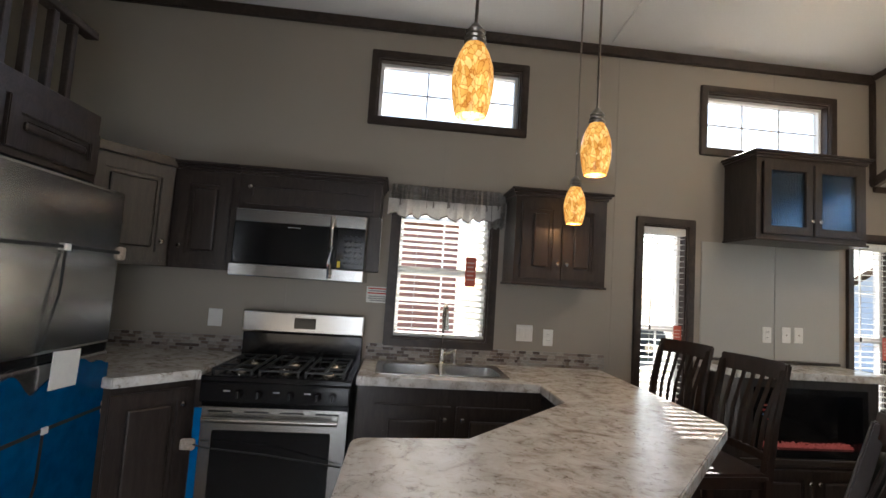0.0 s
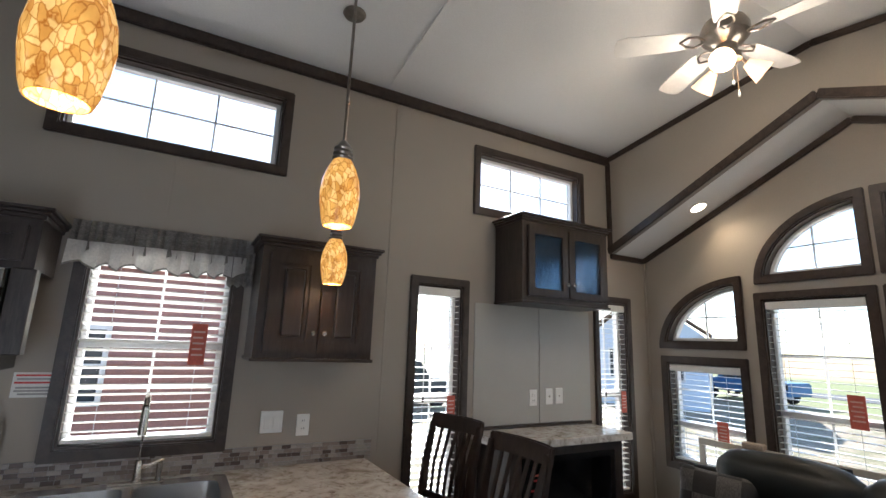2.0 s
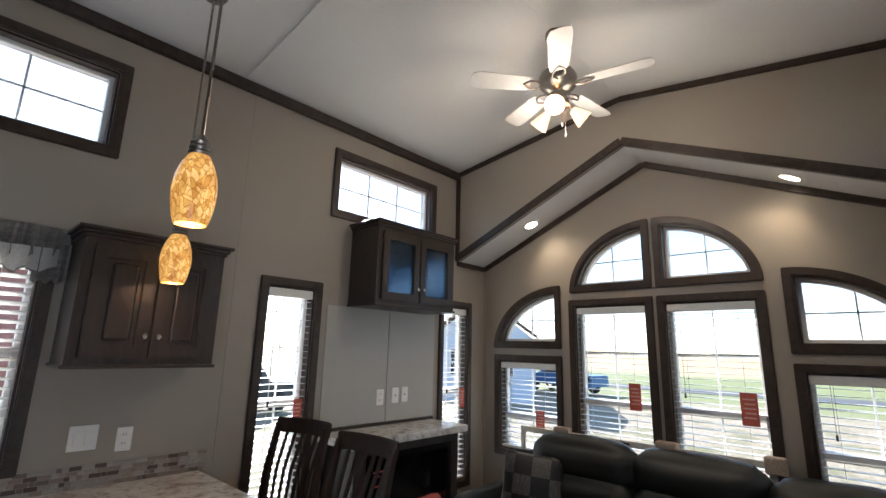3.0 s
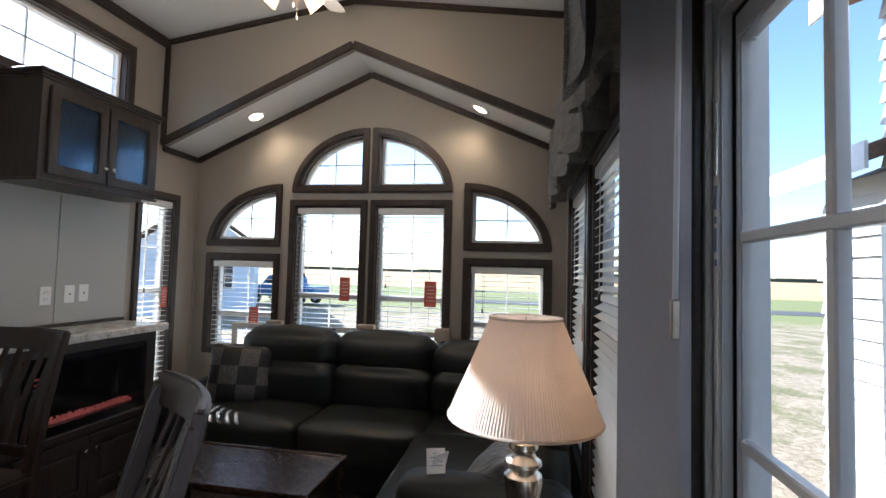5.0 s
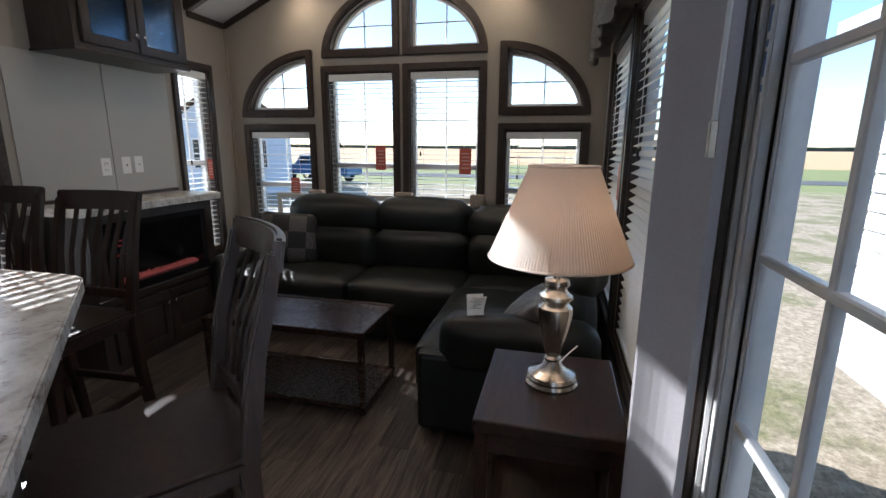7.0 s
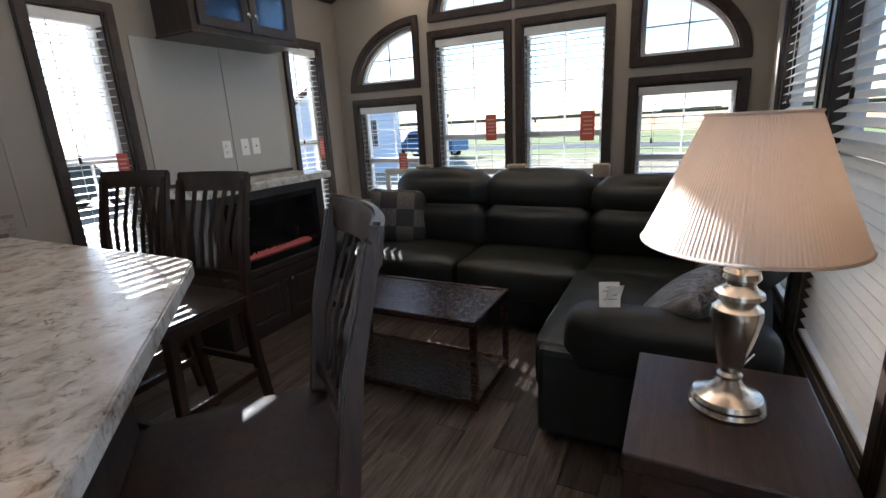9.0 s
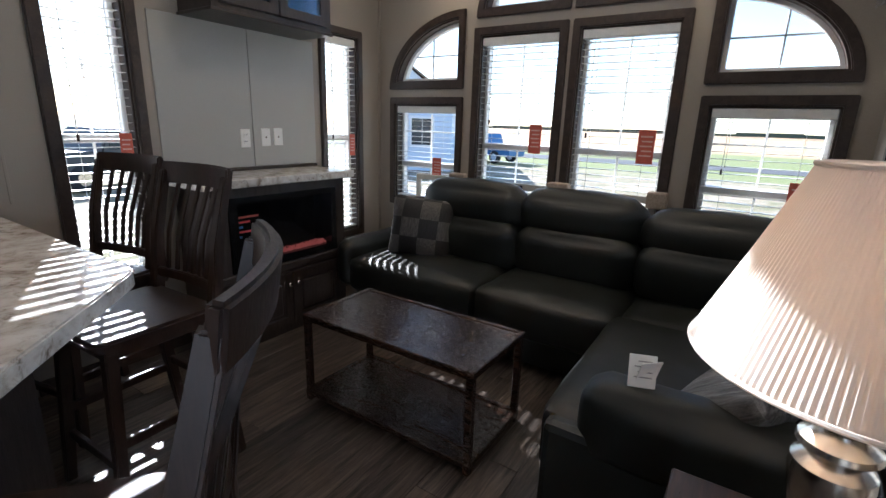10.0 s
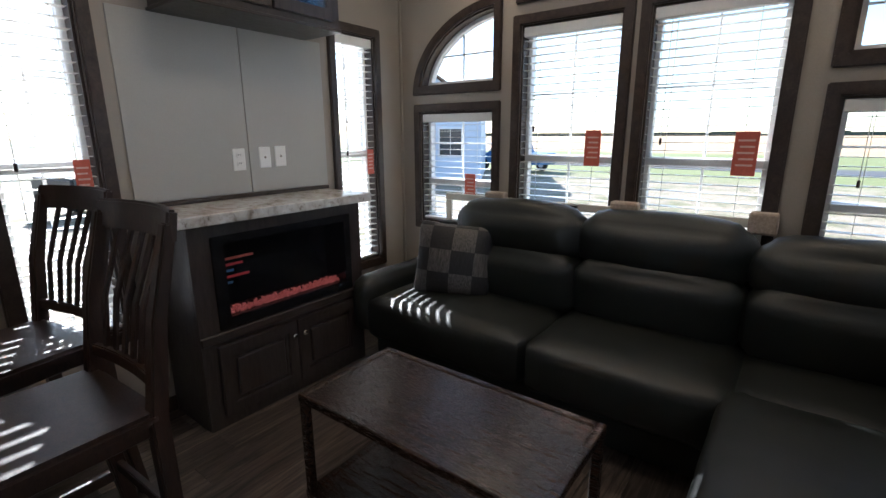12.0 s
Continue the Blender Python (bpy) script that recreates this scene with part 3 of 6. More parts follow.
N, G = ('y', NY, 1), ('x', GX, 1)
o = north_open
rwin(o["clere_1"], *N, "wide clerestory window with white grid", (1 / 3, 2 / 3), (0.5,), depth=0.075)
rwin(o["clere_2"], *N, "wide clerestory window with white grid", (1 / 3, 2 / 3), (0.5,), depth=0.075)
rwin(o["kitchen"], *N, "kitchen sash window over the sink", (0.5,), (0.25, 0.75), 0.5)
rwin(o["narrow_1"], *N, "narrow sash window in dark casing", (0.5,), (0.25, 0.75), 0.5)
rwin(o["narrow_2"], *N, "narrow sash window in dark casing", (0.5,), (0.25, 0.75), 0.5)
for i, r in enumerate(gable_rects):
    rwin(r, *G, ("short" if i in (0, 3) else "tall") + " gable sash window with grid", (0.5,), (0.7,) if i in (1, 2) else (0.75,), 0.375 if i in (1, 2) else 0.367)
for q in arches:
    d = q[4]
    window(lambda e, q=q: quarter(*q, e), *G, "quarter-arched gable window in dark casing", (0.5,), (0.45,))
rwin(FRONT_CLERE, 'y', SY, -1, "wide clerestory window in the front wall", (1 / 3, 2 / 3), (0.5,), depth=0.075)
for r in front_open:
    rwin(r, 'y', SY, -1, "front sash window in dark casing", (0.5,), (0.25, 0.75), 0.5, depth=0.07)
rwin((0.9 - TW, 1.7 + TW, 2.45 - TW, 3.0 + TW), 'x', WX, -1, "small loft window in dark casing", (0.5,), (), 0.5)

blind(o["kitchen"], *N, "white slatted blind over the kitchen sink", tilt=0.3, tag=(0.60, 1.575, 0.075, 0.21))
blind(o["narrow_1"], *N, "white slatted blind in a narrow window", tag=(2.15, 1.20, 0.06, 0.17), wand=(-0.10, 0.72))
blind(o["narrow_2"], *N, "white slatted blind in a narrow window", tag=(3.83, 1.20, 0.06, 0.17), wand=(-0.10, 0.72))
blind(gable_rects[0], *G, "white slatted blind in a short gable window", tag=(2.58, 1.035, 0.085, 0.17))
blind(gable_rects[1], *G, "white slatted blind in a tall gable window", tag=(1.743, 1.304, 0.09, 0.20), wand=(0.20, 0.57))
blind(gable_rects[2], *G, "white slatted blind in a tall gable window", tag=(0.998, 1.287, 0.10, 0.21), wand=(0.20, 0.64))
blind(gable_rects[3], *G, "white slatted blind in a short gable window", tag=(0.18, 1.044, 0.10, 0.18), wand=(0.19, 0.34))
for r in front_open:
    blind(r, 'y', SY, -1, "white slatted blind in a front window", tilt=0.5, tag=(r[0] + 0.2, 1.22, 0.07, 0.2), wand=(0.2, 0.6))


# ---- glazed bay at the front ----
def bay():
    y = -0.135
    solid("trim_bay", boxes((DOORX1, DOORX1 + 0.062, SY - 0.002, SY + 0.020, 0, DOORTOP + 0.062, 0.006), (DOORX0 - 0.062, DOORX0, SY - 0.002, SY + 0.020, 0, DOORTOP + 0.062, 0.006),
                            (DOORX0 + 0.001, DOORX1 - 0.001, SY - 0.002, SY + 0.019, DOORTOP, DOORTOP + 0.062, 0.006)), TRIM, "dark brown wooden casing round the patio door", "trim", "structure")
    w = thing("door_1", "white glazed patio door with a wide grid", "door", kind="structure")
    part("door_frame", plate(rect(DOORX0 + 0.001, DOORX1 - 0.001, -0.02, DOORTOP - 0.001), [rect(DOORX0 + 0.05, DOORX1 - 0.040, 0.05, DOORTOP - 0.055)], SY - 0.095, SY - 0.012, 'y', 0.004), VINYL, w, "white vinyl frame")
    part("frame_lip", plate(rect(DOORX0 + 0.002, DOORX1 - 0.002, -0.018, DOORTOP - 0.002), [rect(DOORX0 + 0.018, DOORX1 - 0.014, 0.02, DOORTOP - 0.018)], SY - 0.012, SY - 0.001, 'y', 0.003), VINYL, w, "raised white lip")
    part("gasket", plate(rect(DOORX0 + 0.049, DOORX1 - 0.039, 0.049, DOORTOP - 0.054), [rect(DOORX0 + 0.054, DOORX1 - 0.044, 0.055, DOORTOP - 0.059)], y + 0.010, y + 0.0165, 'y'), STRAP, w, "thin dark gasket")
    mid = 0.30
    for a, b in ((DOORX0 + 0.054, mid + 0.012), (mid - 0.012, DOORX1 - 0.044)):
        sash = part("sash", plate(rect(a, b, 0.055, DOORTOP - 0.059), [rect(a + 0.028, b - 0.016, 0.16, 1.892)], y - 0.018 - (0.001 if a < 0 else 0), y + 0.014 - (0.001 if a < 0 else 0), 'y', 0.004), VINYL, w)
        g = part("pane", B(a + 0.015, b - 0.010, y - 0.003, y + 0.003, 0.15, 1.90), GLASS, sash)
        g.visible_shadow = False
        for i in range(1, 4):
            x = b - 0.001 - 0.2445 * i
            if x > a + 0.05:
                part("muntin", B(x - 0.0095, x + 0.0095, y - 0.010, y + 0.011, 0.155, 1.895, 0.003), VINYL, sash)
        for z in (0.522, 0.864, 1.205, 1.549):
            part("muntin", B(a + 0.02, b - 0.012, y - 0.009, y + 0.0125, z - 0.0095, z + 0.0095, 0.003), VINYL, sash)
    part("latch", B(DOORX1 - 0.034, DOORX1 - 0.022, SY - 0.0125, SY - 0.0095, 1.66, 1.79, 0.001), CHROME, w, "bright foil sticker strip")
    part("sticker", B(DOORX1 - 0.036, DOORX1 - 0.022, SY - 0.0125, SY - 0.0105, 1.49, 1.63), CARD, w, "pale printed sticker")
    part("sticker_print", boxes(*[(DOORX1 - 0.033, DOORX1 - 0.025, SY - 0.0108, SY - 0.0098, z, z + 0.012 + 0.03 * (k % 2)) for k, z in enumerate((1.50, 1.525, 1.575, 1.60))]), BLUEINK, w, "blue print on the sticker")
    part("vent", boxes(*[(DOORX1 - 0.050 + 0.009 * k, DOORX1 - 0.046 + 0.009 * k, SY - 0.06, SY - 0.03, DOORTOP - 0.0575, DOORTOP - 0.0545) for k in range(4)]), GREYINK, w, "small grey lattice vent")
    # vertical blind drawn to the side of the door
    v = thing("vertical_blind", "pale mauve vertical blind drawn aside by the patio door", "blind", pose(1.27, 0.02, 0.0))
    part("headrail", B(-1.75, 0.10, -0.045, 0.02, 2.075, 2.12, 0.004), WHITE, v, "white headrail")
    rnd = random.Random(3)
    for k in range(6):
        x0, y0, x1, y1 = 0.03 + 0.012 * k, 0.042 - 0.002 * k, -0.03 + 0.014 * k, -0.043 - 0.002 * k
        if k == 5:
            x0, y0, x1, y1 = 0.006, -0.020, 0.022, -0.078
        d = Vector((x1 - x0, y1 - y0)).normalized()
        nrm = Vector((-d.y, d.x)) * 0.004
        bm = bmesh.new()
        ring = []
        for f in [q / 6 for q in range(7)]:
            c = math.sin(math.pi * f)
            ring.append((x0 + (x1 - x0) * f + nrm.x * c, y0 + (y1 - y0) * f + nrm.y * c))
        outline = ring + [(a + 0.0012, b + 0.0012) for a, b in reversed(ring)]
        part("vane", plate(outline, [], 0.03, 2.075, 'z'), RETURN, v)
        if k == 0:
            fold = [(a - 0.0035, b - 0.002) for a, b in ring] + [(a - 0.0015, b) for a, b in reversed(ring)]
            part("lower_sleeve", plate(fold, [], 0.035, 1.142, 'z'), RETURN, v, "pale sleeve over the lower half")
    b = thing("blind_wand", "clear plastic wand hanging from the vertical blind", "blind wand", pose(1.16, 0.008, 1.385))
    part("rod", tube([(0, 0, 0.06), (0.0, -0.006, 0.67)], 0.0042), VINYL, b)
    part("grip", B(-0.006, 0.006, -0.0065, 0.0065, 0, 0.06, 0.002), PEWTER, b, "grey grip")


bay()


def frill(x0, x1, top, bottom, amp, folds, y0, seed, wave=0.02, segs=None, band=0.0):
    """A gathered cloth strip along x, with folds and a scalloped hem."""
    bm = bmesh.new()
    n = segs or folds * 10
    rows = 10
    rnd = random.Random(seed)
    ph = [rnd.uniform(-0.5, 0.5) for _ in range(folds + 2)]
    grid = []
    for i in range(n + 1):
        s = i / n
        f = s * folds
        k = int(f)
        p = f + ph[k] * (1 - (f - k)) + ph[k + 1] * (f - k)
        c = math.sin(2 * math.pi * p)
        d = math.sin(4 * math.pi * p + 1.0)
        hem = bottom + wave * (0.5 + 0.5 * math.sin(2 * math.pi * p + 0.9)) + wave * 0.5 * ph[k]
        col = []
        for j in range(rows + 1):
            t = j / rows
            a = amp * (0.35 + 0.65 * (1 if band else t))
            top = hem + band if band else top
            col.append(bm.verts.new((x0 + (x1 - x0) * s + 0.3 * a * d, y0 + a * c, top + (hem - top) * t)))
        grid.append(col)
    for a, b in zip(grid, grid[1:]):
        for j in range(rows):
            bm.faces.new((a[j], b[j], b[j + 1], a[j + 1]))
    bmesh.ops.solidify(bm, geom=bm.faces[:], thickness=0.003)
    bmesh.ops.recalc_face_normals(bm, faces=bm.faces[:])
    return bm


v = thing("kitchen_valance", "gathered grey valance with a white frill", "valance", pose(0.4, NY - 0.06, 2.12))
part("gathered_top", frill(-0.40, 0.41, 0.028, -0.125, 0.019, 21, 0.0, 3, 0.016), VALANCE, v, "grey woven cloth", True)
part("white_frill", frill(-0.405, 0.405, -0.075, -0.205, 0.022, 7, -0.018, 4, 0.035), VALWHITE, v, "white cloth frill", True)
part("grey_hem", frill(-0.405, 0.405, -0.075, -0.207, 0.0225, 7, -0.0205, 4, 0.035, band=0.010), VALANCE, v, "grey hem band", True)
part("grey_tail", frill(0.29, 0.42, -0.05, -0.245, 0.012, 3, -0.018, 5, 0.02), VALANCE, v, "grey woven cloth", True)
part("rod", tube([(-0.40, 0.015, 0.0), (0.41, 0.015, 0.0)], 0.006), NICKEL, v)


def swag(x0, x1, y, top, seed, panels):
    """A board-mounted valance of overlapping flat pleats, each with an uneven stepped hem; y is its front."""
    v = thing("front_valance", "grey woven pleated valance over the front glazing", "valance", pose((x0 + x1) / 2, y, top), "front window valances")
    h = (x1 - x0) / 2
    rnd = random.Random(seed)
    deep = y - SY - 0.004
    part("mounting_board", B(-h + 0.02, h - 0.02, -deep, -0.02, -0.03, -0.005, 0.003), TRIM, v)
    w = 2 * h / panels
    for k in range(panels):
        a = -h + k * w - 0.015
        b = a + w + 0.05
        drop = 0.40 + 0.06 * (k % 2) + rnd.uniform(-0.015, 0.015)
        bm = bmesh.new()
        n, rows = 14, 12
        ph = rnd.uniform(0, 6)
        # front face, then a pleat that turns back to the board at the near side
        line = [(a + 0.05, -deep * 0.75), (a + 0.02, -0.06), (a, -0.012)] + [(a + (b - a) * i / n, 0.006 * math.sin(5 * i / n + ph)) for i in range(1, n + 1)] + [(b - 0.012, -0.035), (b - 0.05, -0.06)]
        grid = []
        m = len(line) - 1
        for i, (u, q) in enumerate(line):
            f = i / m
            hem = drop - 0.05 * max(0.0, f - 0.5) - 0.035 * max(0.0, 0.25 - f) * 4 + 0.006 * math.sin(9 * f + ph)
            col = []
            for j in range(rows + 1):
                t = j / rows
                sway = 0.014 * t * t * math.sin(6 * f + ph) + 0.004 * math.sin(11 * t + 3 * f)
                col.append(bm.verts.new((u + 0.02 * t * (f - 0.5), q + sway - 0.004 * (k % 2), -0.004 - hem * t)))
            grid.append(col)
        for p, r in zip(grid, grid[1:]):
            for j in range(rows):
                bm.faces.new((p[j], r[j], r[j + 1], p[j + 1]))
        bmesh.ops.solidify(bm, geom=bm.faces[:], thickness=0.004)
        bmesh.ops.recalc_face_normals(bm, faces=bm.faces[:])
        part("pleat", bm, VALANCE, v, "", True)
    # the ends turn back to the wall, with a hem that rises toward it
    for e in (-h, h):
        bm = bmesh.new()
        n, rows = 18, 12
        grid = []
        for i in range(n + 1):
            f = i / n
            wob = 0.016 * math.sin(2.6 * math.pi * f + seed)
            hem = 0.46 - 0.17 * f + 0.018 * math.cos(2.6 * math.pi * f)
            grid.append([bm.verts.new((e + wob * (0.3 + 0.7 * j / rows) + 0.01 * (1 if e > 0 else -1), 0.004 - deep * f, -0.004 - hem * j / rows)) for j in range(rows + 1)])
        for p, r in zip(grid, grid[1:]):
            for j in range(rows):
                bm.faces.new((p[j], r[j], r[j + 1], p[j + 1]))
        bmesh.ops.solidify(bm, geom=bm.faces[:], thickness=0.004)
        bmesh.ops.recalc_face_normals(bm, faces=bm.faces[:])
        part("end_return", bm, VALANCE, v, "", True)


swag(1.74, 3.94, 0.075, 2.42, 11, 8)
swag(-0.75, 1.42, 0.155, 2.34, 13, 6)


# ---- wall plates ----
def switch_plate(x, z, kind, wide=0.072, name="switch_plate"):
    p = thing(name, {"rocker": "white double rocker switch plate", "outlet": "white duplex socket plate", "jack": "white cable jack plate", "blank": "white blank wall plate"}[kind],
              "wall plate", pose(x, NY - 0.006 if 2.3 < x < 3.5 else NY, z))
    part("cover", B(-wide / 2, wide / 2, -0.007, 0, -0.058, 0.058, 0.003), WHITE, p)
    if kind == "rocker":
        for u in (-0.023, 0.023):
            part("rocker", B(u - 0.016, u + 0.016, -0.011, -0.006, -0.034, 0.034, 0.002), WHITE, p)
    elif kind == "outlet":
        for zz in (-0.021, 0.021):
            s = part("socket", B(-0.015, 0.015, -0.010, -0.006, zz - 0.014, zz + 0.014, 0.003), WHITE, p)
            for u in (-0.006, 0.006):
                part("slot", B(u - 0.0012, u + 0.0012, -0.0108, -0.0098, zz - 0.002, zz + 0.007), STRAP, s)
    elif kind == "jack":
        part("jack", B(-0.006, 0.006, -0.011, -0.006, -0.006, 0.006, 0.002), NICKEL, p)


switch_plate(1.011, 1.169, "rocker", 0.118)
switch_plate(1.183, 1.146, "outlet")
switch_plate(2.85, 1.256, "outlet")
switch_plate(3.005, 1.262, "jack")
switch_plate(3.105, 1.265, "jack")
switch_plate(-1.10, 1.16, "blank", 0.09)

lab = thing("safety_notice", "white paper safety notice with red lines", "notice", pose(-0.03, NY, 1.375))
part("paper", B(-0.085, 0.085, -0.002, 0, -0.055, 0.055), CARD, lab)
for z, m, w in ((0.042, REDINK, 0.075), (0.010, REDINK, 0.078), (-0.012, GREYINK, 0.07), (-0.026, GREYINK, 0.074), (-0.040, GREYINK, 0.06), (0.026, GREYINK, 0.07)):
    part("print_line", B(-w, w, -0.0032, -0.0021, z - 0.004, z + 0.004), m, lab)


# ---- cabinets ----
def raised_door(w, h, parent, x, y, z, rot=0.0, knob=None, glass=False, name="door"):
    """A raised-panel door with its lower left corner at (x, y, z), facing -y before the turn."""
    m = pose(x, y, z, 0, 0, rot)
    s = min(0.058, h * 0.3)
    fr = bmesh.new()
    tmp = plate(rect(0, w, 0, h), [rect(s, w - s, s, h - s)], -0.020, 0, 'y', 0.004)
    join(fr, tmp)
    if not glass:
        box(fr, s - 0.002, w - s + 0.002, -0.008, -0.002, s - 0.002, h - s + 0.002)
        if h - 2 * s > 0.06:
            box(fr, s + 0.022, w - s - 0.022, -0.021, -0.008, s + 0.020, h - s - 0.020, 0.011)
    ob = part(name, fr, CAB, parent, "raised-panel door")
    ob.matrix_basis = m
    if glass:
        g = bmesh.new()
        n = 22
        iw = (w - 2 * s) / n
        for i in range(n):
            box(g, s + i * iw, s + (i + 0.82) * iw, -0.013, -0.006, s - 0.003, h - s + 0.003, 0.0018)
        box(g, s, w - s, -0.0065, -0.004, s - 0.003, h - s + 0.003)
        part("reeded_pane", g, REEDED, ob, "reeded glass tinted blue for the reflected sky")
    if knob:
        kx, kz = knob
        k = lathe([(0.0, 0.0), (0.005, 0.0), (0.005, 0.010), (0.013, 0.014), (0.014, 0.020), (0.009, 0.025), (0.0, 0.026)], 16, pose(kx, -0.020, kz, 90))
        part("knob", k, NICKEL, ob, "round nickel knob", True)
    return ob


def crown(x0, x1, y0, y1, z, parent, left=True, right=True):
    """A stepped crown moulding round a cabinet's front and sides."""
    bm = bmesh.new()
    for k, (o, h0, h1) in enumerate(((0.010, 0.0, 0.018), (0.022, 0.018, 0.034), (0.036, 0.034, 0.05))):
        box(bm, x0 - (o if left else 0), x1 + (o if right else 0), y0 - o, y1, z + h0, z + h1, 0.003)
    return part("crown", bm, CABX, parent, "stepped crown moulding")


def wall_cabinet(name, label, x0, x1, z0, z1, depth, doors, glass=False, foot=True, left=True, right=True):
    y1, y0 = NY, NY - depth
    c = thing(name, label, "cabinet", pose(x0, y0, z0))
    w, h = x1 - x0, z1 - z0
    bm = plate(rect(0, w, 0, h), [rect(0.03 + i * (w - 0.06) / doors + 0.01, 0.03 + (i + 1) * (w - 0.06) / doors - 0.01, 0.04, h - 0.04) for i in range(doors)] if glass else [], 0, 0.018, 'y')
    for b in ((0, 0.016, 0.018, depth, 0, h), (w - 0.016, w, 0.018, depth, 0, h), (0.016, w - 0.016, 0.018, depth, 0, 0.016), (0.016, w - 0.016, 0.018, depth, h - 0.016, h), (0.016, w - 0.016, depth - 0.01, depth, 0.016, h - 0.016)):
        part("panel", B(*b), CAB, c)
    part("face_frame", bm, CAB, c)
    dw = (w - 0.07) / doors
    for i in range(doors):
        k = (dw - 0.03, 0.10) if (i == 0 and doors > 1) else (0.03, 0.10)
        raised_door(dw - 0.008, h - 0.06, c, 0.035 + i * dw + 0.004, 0, 0.03, 0, k, glass)
    crown(0, w, 0, depth, h, c, left, right)
    if foot:
        part("foot_moulding", boxes((-0.012 if left else 0, w + (0.012 if right else 0), -0.012, depth, -0.016, 0.0, 0.003)), CABX, c)
    return c


wall_cabinet("wall_cabinet", "dark wooden wall cabinet with two raised-panel doors", 0.83, 1.445, 1.523, 2.09, 0.31, 2)
wall_cabinet("display_cabinet", "dark wall cabinet with two reeded-glass doors", 2.50, 3.325, 1.935, 2.495, 0.32, 2, glass=True)
wall_cabinet("microwave_cabinet", "dark cabinet over the microwave", -0.90, -0.045, 1.86, 2.07, 0.35, 1, foot=False, left=False)
solid("cabinet_filler", B(-0.112, -0.030, NY - 0.37, NY - 0.30, 1.52, 1.86, 0.003), CAB, "dark filler strip beside the microwave", "cabinet panel")
wall_cabinet("narrow_cabinet", "dark narrow wall cabinet beside the microwave", -1.28, -0.904, 1.475, 2.07, 0.35, 1, foot=False, left=False, right=False)


def corner_cabinet():
    c = thing("corner_cabinet", "dark diagonal corner wall cabinet", "cabinet", pose(-1.285, NY - 0.35, 1.475))
    pts = [(0, 0), (0, 0.345), (-0.70, 0.345), (-0.70, -0.62), (-0.37, -0.62), (-0.27, -0.34)]
    part("body", plate(pts, [], 0, 0.60, 'z'), CAB, c)
    a = math.degrees(math.atan2(0.34, 0.27))
    raised_door(0.40, 0.55, c, -0.262, -0.332, 0.025, a, (0.365, 0.12))
    bm = plate([(x * 1.0 + (0.03 if x > -0.5 else 0), y - (0.03 if y < 0 else 0)) for x, y in pts], [], 0.60, 0.65, 'z', 0.004)
    part("crown", bm, CABX, c, "stepped crown moulding")


corner_cabinet()


# ---- counters and base cabinets ----
def rounded(poly, radii, n=6):
    """Rounds the corners of an outline."""
    out = []
    for i, (p, r) in enumerate(zip(poly, radii)):
        a, b, c = Vector(poly[i - 1]), Vector(p), Vector(poly[(i + 1) % len(poly)])
        if not r:
            out.append(tuple(b))
            continue
        u, w = (a - b).normalized(), (c - b).normalized()
        for k in range(n + 1):
            t = k / n
            q0, q1 = b + u * r * (1 - t), b + w * r * t
            out.append(tuple(q0 * (1 - t) + q1 * t))
    return out


pen = [(-0.095, 2.58), (0.945, 2.58), (0.945, 2.185), (0.385, 1.605), (-0.02, 1.575), (-0.03, 0.93), (0.66, 0.92), (1.575, 1.885), (1.57, NY - 0.004), (-0.095, NY - 0.004)]
pen_r = rounded(pen, [0, 0, 0, 0, 0.05, 0.05, 0.06, 0.05, 0, 0])
SINK = (0.0, 0.80, 2.67, 3.11)
sink_hole = rect(SINK[0] + 0.02, SINK[1] - 0.02, SINK[2] + 0.02, SINK[3] - 0.02)
solid("countertop", plate(pen_r, [sink_hole], CT - 0.05, CT, 'z', 0.005), LAMINATE, "pale stone-look laminate countertop with a peninsula", "countertop")
solid("corner_countertop", plate([(-0.905, NY - 0.004), (-1.995, NY - 0.004), (-1.995, 2.34), (-1.40, 2.34), (-1.19, 2.27), (-0.93, 2.55), (-0.905, 2.55)], [], CT - 0.05, CT, 'z', 0.005), LAMINATE, "pale stone-look laminate corner countertop", "countertop")


def base_run(name, label, poly, top):
    c = thing(name, label, "cabinet", pose(poly[0][0], poly[0][1], 0))
    x, y = poly[0]
    part("body", plate([(a - x, b - y) for a, b in poly], [], 0.09, top, 'z'), CAB, c)
    cx, cy = sum(a for a, b in poly) / len(poly) - x, sum(b for a, b in poly) / len(poly) - y
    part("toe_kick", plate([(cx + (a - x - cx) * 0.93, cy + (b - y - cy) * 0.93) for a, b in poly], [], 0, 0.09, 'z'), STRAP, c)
    return c


sb = base_run("sink_cabinet", "dark sink base cabinet with raised-panel doors", [(-0.085, 2.62), (0.97, 2.62), (0.97, 2.66), (-0.085, 2.66)], CT - 0.052)
part("side", boxes((0, 0.02, 0.04, 0.57, 0.09, CT - 0.052), (1.03, 1.05, 0.04, 0.57, 0.09, CT - 0.052)), CAB, sb)
raised_door(0.43, 0.62, sb, 0.10, 0.0, 0.17, 0, (0.395, 0.55))
raised_door(0.43, 0.62, sb, 0.56, 0.0, 0.17, 0, (0.035, 0.55))
pb = base_run("peninsula_cabinet", "dark peninsula base cabinet under the counter", [(0.99, 2.66), (0.99, 2.14), (0.42, 1.56), (0.03, 1.54), (0.03, 1.22), (0.55, 1.22), (1.32, 1.98), (1.32, NY - 0.01), (0.99, NY - 0.01)], CT - 0.052)
part("trim_board", beam([(-0.36, -1.475, 0.1), (0.27, -0.83, 0.1)], 0.016, 0.12), CABX, pb)
